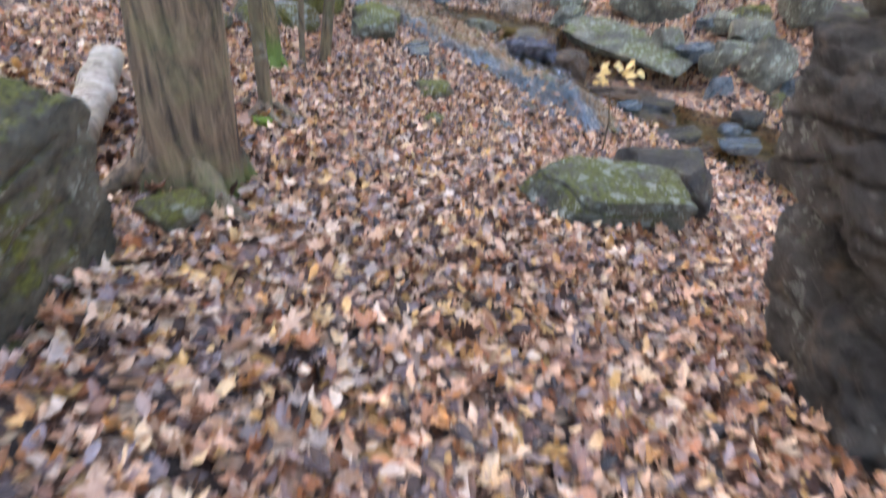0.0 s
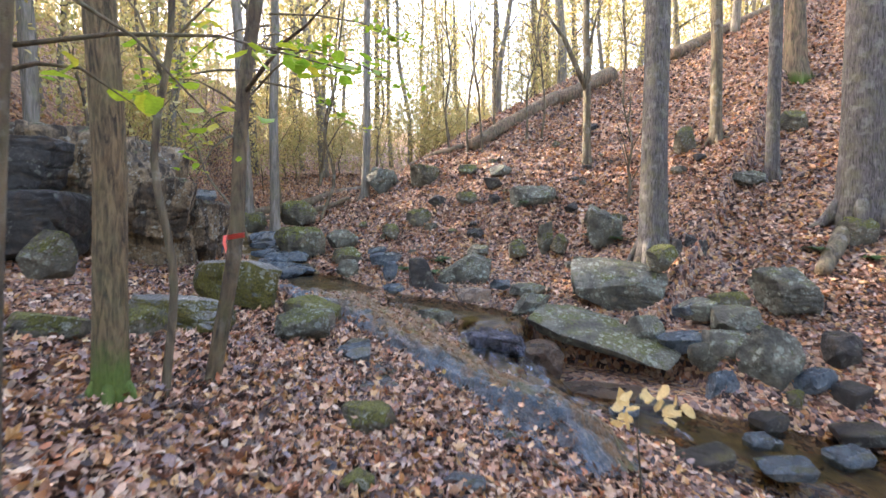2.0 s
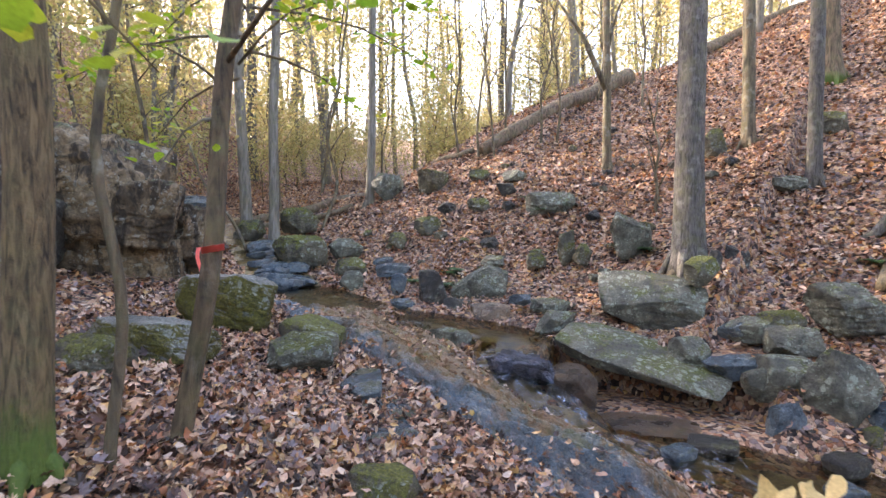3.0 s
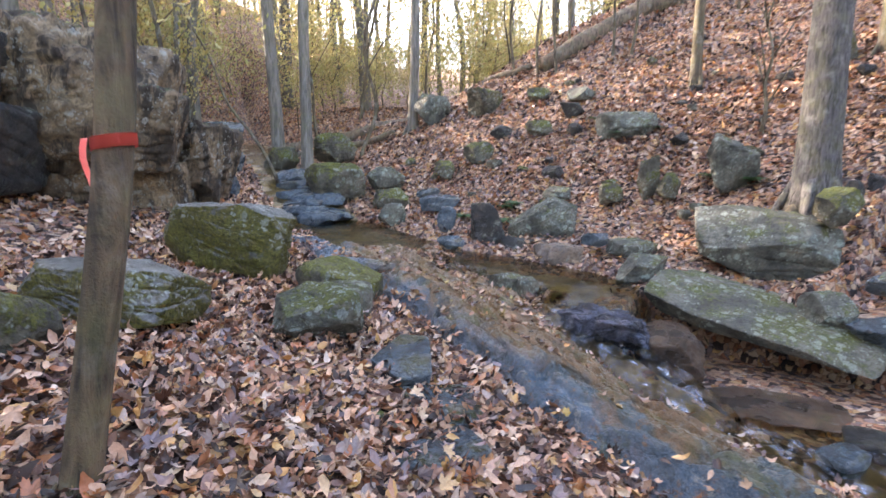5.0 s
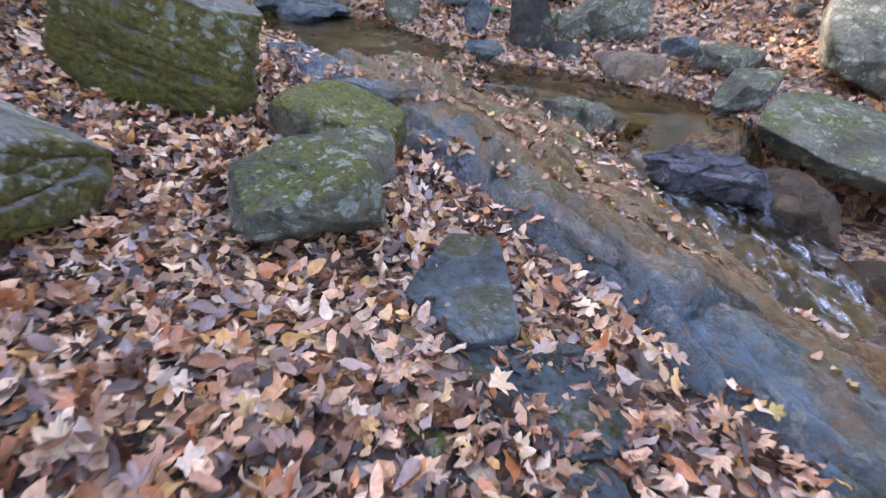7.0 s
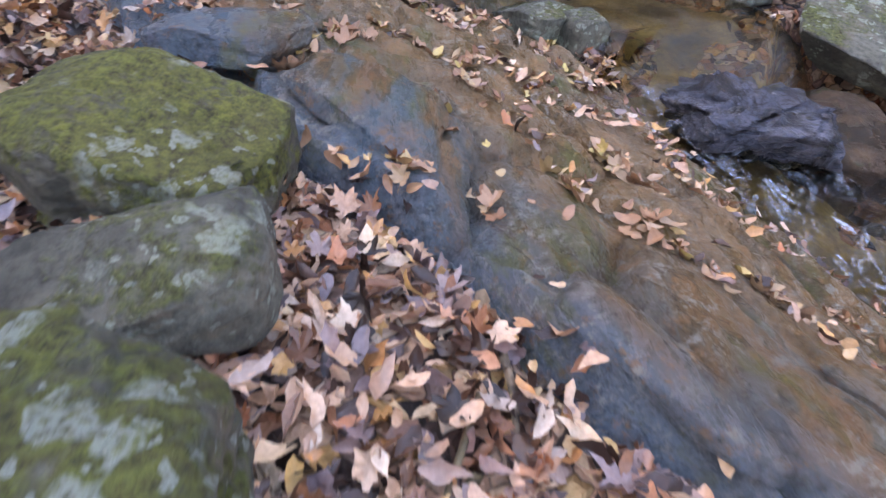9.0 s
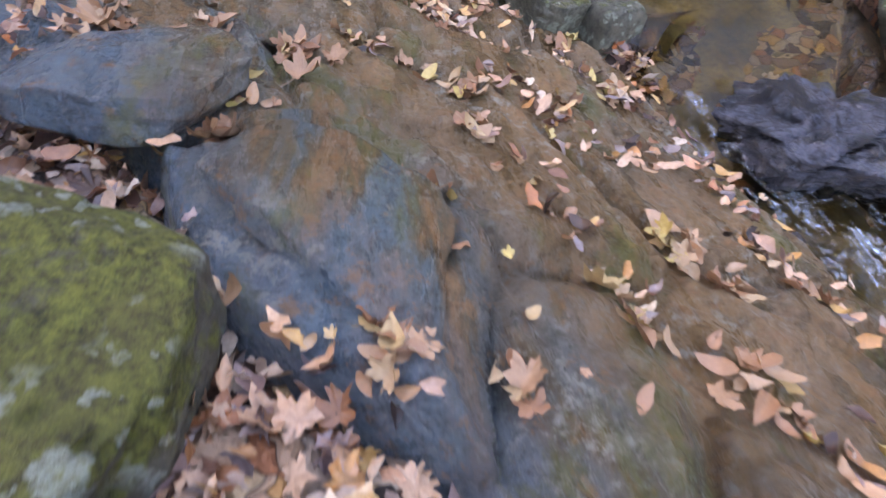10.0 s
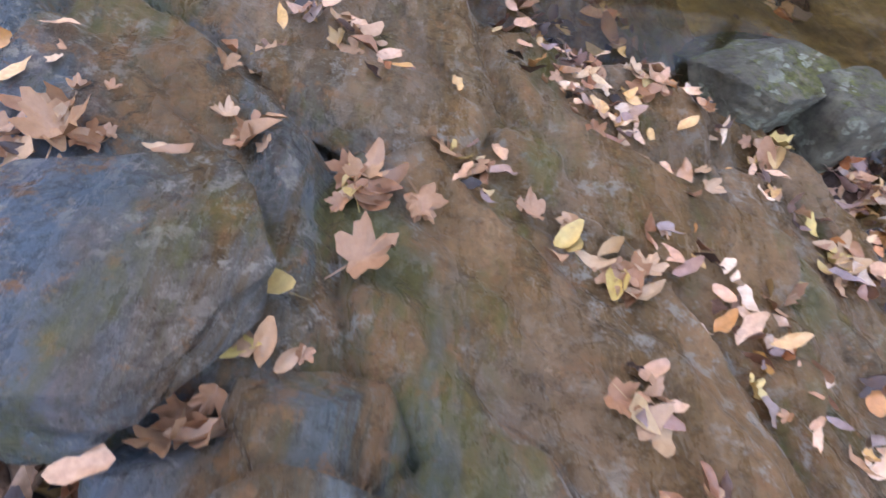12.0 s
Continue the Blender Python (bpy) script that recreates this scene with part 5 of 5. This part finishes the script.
spray(slender, (-1.30, 4.32, 2.3), (-0.55, 4.6, 1.72), 9, 0.11, green_leaf, 42)
spray(slender, (-1.35, 4.32, 1.9), (-0.98, 4.75, 1.85), 8, 0.12, green_leaf, 43)
spray(leaner, (-1.15, 7.2, 2.5), (-0.35, 6.6, 2.75), 34, 0.09, green_leaf, 44)
spray(leaner, (-1.2, 7.2, 2.3), (-1.9, 6.9, 2.55), 34, 0.09, green_leaf, 45)
spray(leaner, (-1.05, 7.2, 3.0), (-0.9, 8.2, 3.1), 36, 0.09, green_leaf, 46)
spray(leaner, (-1.0, 7.2, 3.1), (-2.3, 8.4, 3.0), 40, 0.09, green_leaf, 47)
spray(leaner, (-1.0, 7.2, 3.2), (0.4, 8.4, 3.3), 40, 0.09, green_leaf, 48)
spray(leaner, (-1.1, 7.2, 2.7), (-2.6, 7.6, 2.45), 36, 0.09, green_leaf, 50)
spray(leaner, (-1.05, 7.2, 2.9), (0.3, 7.9, 2.7), 36, 0.09, green_leaf, 51)
spray(leaner, (-1.1, 7.2, 2.6), (-0.3, 8.3, 2.35), 26, 0.09, green_leaf, 52)
spray(leaner, (-1.15, 7.2, 2.4), (-2.2, 8.2, 2.1), 22, 0.09, green_leaf, 53)
spray(leaner, (-1.25, 7.1, 2.1), (-1.5, 6.6, 1.62), 6, 0.1, green_leaf, 49)

# a young shoot with pale yellow leaves by the stream
shoot_z = at_land(1.7, 5.42)[2]
shoot = tagged(empty_at("young_shoot", 1.7, 5.42, shoot_z), "thin shoot with a few pale yellow leaves", "shoot")
part("stem", tube([(0, 0, -0.05), (0.02, -0.02, 0.4), (-0.05, -0.1, 0.75), (-0.06, -0.18, 1.0)], [0.008, 0.007, 0.005, 0.003], 6, 3), bark_smooth, shoot)
SH = np.random.default_rng(9)
for i in range(20):
    q = np.array([[-0.06, -0.17, 0.93]]) + SH.normal(0, 1, (1, 3)) * (0.15, 0.10, 0.06)
    part("leaf", leaf_cloud(q, SH.normal(0, 0.4, (1, 3)) + (0, -0.35, 0.9), np.array([SH.uniform(0.08, 0.14)]), LEAF_OVAL, SH, 0.15), tan_leaf, shoot)


# ---- ferns and sticks ----
def fern(x, y, seed, n=9, size=0.38):
    rng = np.random.default_rng(seed)
    b = at_land(x, y)
    ob = tagged(empty_at("fern", *b), "dark evergreen fern tuft on the bank", "fern", "ferns on the bank")
    for i in range(n):
        an, L = rng.uniform(0, 6.28), size * rng.uniform(0.7, 1.1)
        pos, nor, siz = [], [], []
        for j in range(1, 15):
            k = j / 14
            c = np.array([math.cos(an) * L * k, math.sin(an) * L * k, L * (0.75 * k - 0.75 * k * k) + 0.05])
            for sgn in (-1, 1):
                w = 0.20 * L * (1 - k) ** 0.7 + 0.01
                pos.append(c + np.array([-math.sin(an), math.cos(an), 0]) * sgn * w * 0.6)
                nor.append((math.cos(an) * 0.2, math.sin(an) * 0.2, 1))
                siz.append(w * 1.5)
        part("frond", leaf_cloud(np.array(pos), np.array(nor, float), np.array(siz), LEAF_PLAIN, rng, 0.05), fern_leaf, ob)


for i, (x, y) in enumerate(((1.05, 16.2), (1.3, 16.3), (0.2, 16.0), (3.75, 17.6), (4.0, 17.9), (4.4, 17.5), (3.5, 18.4), (5.4, 14.9), (5.0, 15.5), (0.9, 15.6), (8.6, 12.4), (9.2, 11.8))):
    fern(x, y, 60 + i)

STK = random.Random(12)
for i in range(70):
    x, y = STK.uniform(-3, 8), STK.uniform(3, 19)
    d, zc, side, s = stream_at(x, y)
    if d < 0.7 or slab_cover(*slab_uv(x, y)) > 0.02 or (abs(x) < 1.2 and y < 8):
        continue
    L, an = STK.uniform(0.3, 1.3), STK.uniform(0, 6.28)
    a, e = Vector(at_land(x, y)), Vector(at_land(x + L * math.cos(an), y + L * math.sin(an)))
    m = a.lerp(e, 0.5) + Vector((STK.uniform(-0.05, 0.05), STK.uniform(-0.05, 0.05), 0.02))
    r = STK.uniform(0.006, 0.02)
    up = Vector((0, 0, 0.02))
    tagged(part("stick", tube([a + up, m + up, e + up], [r, r * 0.9, r * 0.5], 6, i), dead_wood), "thin fallen stick lying in leaf litter", "stick", "fallen sticks")

# bare young trees on the slope
for i, (x, y, dx, h) in enumerate(((4.5, 21.0, 0.3, 6.5), (5.0, 20.9, 0.1, 7.5), (3.0, 21.3, -0.4, 6.0), (2.5, 21.6, 0.2, 7.0), (7.0, 22.6, 0.5, 8.0), (3.6, 22.6, 0.0, 9.0), (6.2, 16.2, 0.1, 3.0), (1.9, 22.4, -0.2, 7.5), (8.2, 21.5, 0.3, 7.0))):
    b, t = up_from(x, y, dx, 0.2, h)
    tree("thin bare young tree on the leafy slope", b, t, 0.045, 0.015, bark_smooth, 70 + i, name="sapling", wobble=0.5, sides=8,
         limbs=tuple((0.25 + 0.1 * j, 0.7 * math.cos(j * 2.1 + i), 0.5 * math.sin(j * 2.1 + i), 1.1, 0.02) for j in range(6)))

# spreading roots at the slender tree and the big hillside tree
for i, (x, y, L, an, r) in enumerate(((-1.42, 4.25, 0.45, -1.0, 0.035), (-1.45, 4.22, 0.5, -2.0, 0.04), (-1.38, 4.35, 0.5, -0.3, 0.035), (-1.55, 4.28, 0.4, 3.4, 0.03), (-1.3, 2.65, 0.4, -0.9, 0.07), (-1.6, 2.6, 0.4, -2.2, 0.07))):
    o = Vector(at_land(x, y))
    pts = []
    for j in range(6):
        k = j / 5
        q = Vector(at_land(x + L * k * math.cos(an + 0.4 * k), y + L * k * math.sin(an + 0.4 * k)))
        pts.append(q - o + Vector((0, 0, 0.12 * (1 - k) ** 2 + r * 0.2)))
    ob = part("tree_root", tube(pts, [r * (1 - 0.8 * j / 5) for j in range(6)], 8, i), dead_wood)
    ob.location = o
    tagged(ob, "dark root spreading from a tree into leaves", "root", "roots")

# ---- leaf drifts on the bedrock ----
DR = np.random.default_rng(33)
dp, dn = [], []
for line, count, wide in ((1.5, 520, 0.05), (0.98, 260, 0.05), (2.0, 380, 0.06), (1.72, 420, 0.04), (-0.02, 500, 0.08)):
    for _ in range(count):
        u = DR.uniform(-3.0, 3.9)
        v = line + DR.normal(0, wide) + 0.1 * math.sin(u * 2.1 + line * 4)
        if noise.noise((u * 1.5, line * 5, 1.0)) < -0.12 or (line < 0 and slab_cover(u, v) < 0.2):
            continue
        p = slab_xy(u, v)
        dp.append((p.x, p.y, slab_z(u, v) + 0.012 + DR.exponential(0.012)))
        dn.append(DR.normal(0, 0.45, 3) + (0.1, 0.05, 1))
tagged(part("leaf_drift", leaf_cloud(np.array(dp), np.array(dn), DR.uniform(0.05, 0.11, len(dp)), LEAF_BEECH, DR), litter_leaf), "small drifts of brown leaves caught on the bedrock", "leaves", kind="stuff")

# ---- single leaves on the bedrock ----
SL = np.random.default_rng(21)


def leaf_mesh(outline, fold, bend, rng):
    """A dry leaf: two rings of its outline, folded along the midrib, with curled edges and a stalk."""
    o = np.array(outline)
    v, n = [(0.0, 0.0, 0.0)], len(outline)
    for share in (0.5, 1.0):
        for x, y in o * share:
            z = fold * abs(y) + bend * (x * x - 0.3 * x) + share * share * rng.normal(0, 0.05) + 0.25 * share * (x * x + y * y)
            v.append((x, y, z))
    f = [(0, 1 + i, 1 + (i + 1) % n) for i in range(n)]
    f += [(1 + i, 1 + n + i, 1 + n + (i + 1) % n, 1 + (i + 1) % n) for i in range(n)]
    e, b = min(o[:, 0]), len(v)
    v += [(e * 0.7, 0.008, 0.01), (e * 0.7, -0.008, 0.01), (e - 0.25, -0.05, 0.03), (e - 0.25, -0.04, 0.045)]
    f.append((b, b + 1, b + 2, b + 3))
    v = np.array(v)
    v[:, 2] -= v[:, 2].min()
    me = bpy.data.meshes.new("fallen_leaf")
    me.from_pydata(v.tolist(), [], f)
    me.polygons.foreach_set("use_smooth", np.ones(len(f), dtype=bool))
    me.materials.append(single_leaf_obj)
    return me


shapes = [leaf_mesh(LEAF_LOBED if i % 3 == 0 else LEAF_BEECH, SL.uniform(-0.3, 0.9), SL.uniform(-0.5, 1.1), SL) for i in range(12)]


def slab_leaf(x, y, size, kind=None):
    u, v = slab_uv(x, y)
    ob = new("fallen_leaf", shapes[int(SL.integers(0, 12)) if kind is None else kind])
    e = 0.04
    gu, gv = (slab_z(u + e, v) - slab_z(u - e, v)) / (2 * e), (slab_z(u, v + e) - slab_z(u, v - e)) / (2 * e)
    g = SLAB_S * gu + SLAB_N * gv
    n = Vector((-g.x + SL.normal(0, 0.15), -g.y + SL.normal(0, 0.15), 1)).normalized()
    rot = n.to_track_quat("Z", "Y").to_matrix().to_4x4()
    top = max(slab_z(u + a, v + c) for a in (-0.03, 0, 0.03) for c in (-0.03, 0, 0.03))
    ob.matrix_world = Matrix.Translation((x, y, max(slab_z(u, v), top - 0.02) + 0.004)) @ rot @ pose(0, 0, 0, 0, 0, SL.uniform(0, 360)) @ Matrix.Scale(size, 4)
    ob.parent = slab


# where leaves have gathered on the bedrock: x, y, how many
PILES = ((-0.98, 12.07, 3), (-0.82, 11.99, 3), (-0.71, 12.21, 3), (-1.28, 11.63, 5), (-0.88, 11.72, 3), (-0.63, 11.64, 6), (-0.78, 11.18, 3), (-0.83, 11.0, 2), (-0.43, 11.81, 3), (-0.18, 11.61, 3), (-0.02, 11.53, 4),
         (0.32, 11.91, 2), (0.45, 11.6, 6), (0.14, 12.68, 5), (0.24, 12.35, 5), (0.67, 12.22, 4), (0.77, 11.8, 6), (-0.05, 11.13, 2), (-0.27, 10.81, 7), (-0.43, 10.29, 5), (0.55, 10.69, 7), (0.68, 10.53, 5),
         (0.25, 10.35, 4), (0.48, 10.21, 4), (0.56, 10.02, 5), (-0.51, 10.86, 4), (-0.13, 10.22, 2), (0.81, 9.86, 5), (1.15, 9.79, 4), (1.05, 10.5, 3), (-0.85, 10.45, 8), (-1.45, 11.15, 8))
for x, y, n in PILES:
    for _ in range(2 * n + 1):
        slab_leaf(x + SL.normal(0, 0.045), y + SL.normal(0, 0.045), SL.uniform(0.07, 0.14))
for x, y, s, kind in ((-0.61, 11.43, 0.19, 0), (-0.28, 10.58, 0.19, 3), (0.18, 10.53, 0.17, 3), (-0.80, 12.0, 0.14, 6), (-1.25, 11.62, 0.2, 9), (-0.02, 11.5, 0.13, 1), (0.43, 11.62, 0.14, 4)):
    slab_leaf(x, y, s, kind)
n = 0
while n < 120:
    u = SL.uniform(-3.0, 3.6)
    line = SL.choice((0.06, 0.45, 0.95, 1.45, 1.62))
    v = line + SL.normal(0, 0.05) + 0.1 * math.sin(u * 2.1 + line * 4)
    if noise.noise((u * 1.8, line * 5, 1.0)) < -0.05 or slab_cover(u, v) < 0.6:
        continue
    p = slab_xy(u, v)
    slab_leaf(p.x, p.y, SL.uniform(0.045, 0.095))
    n += 1
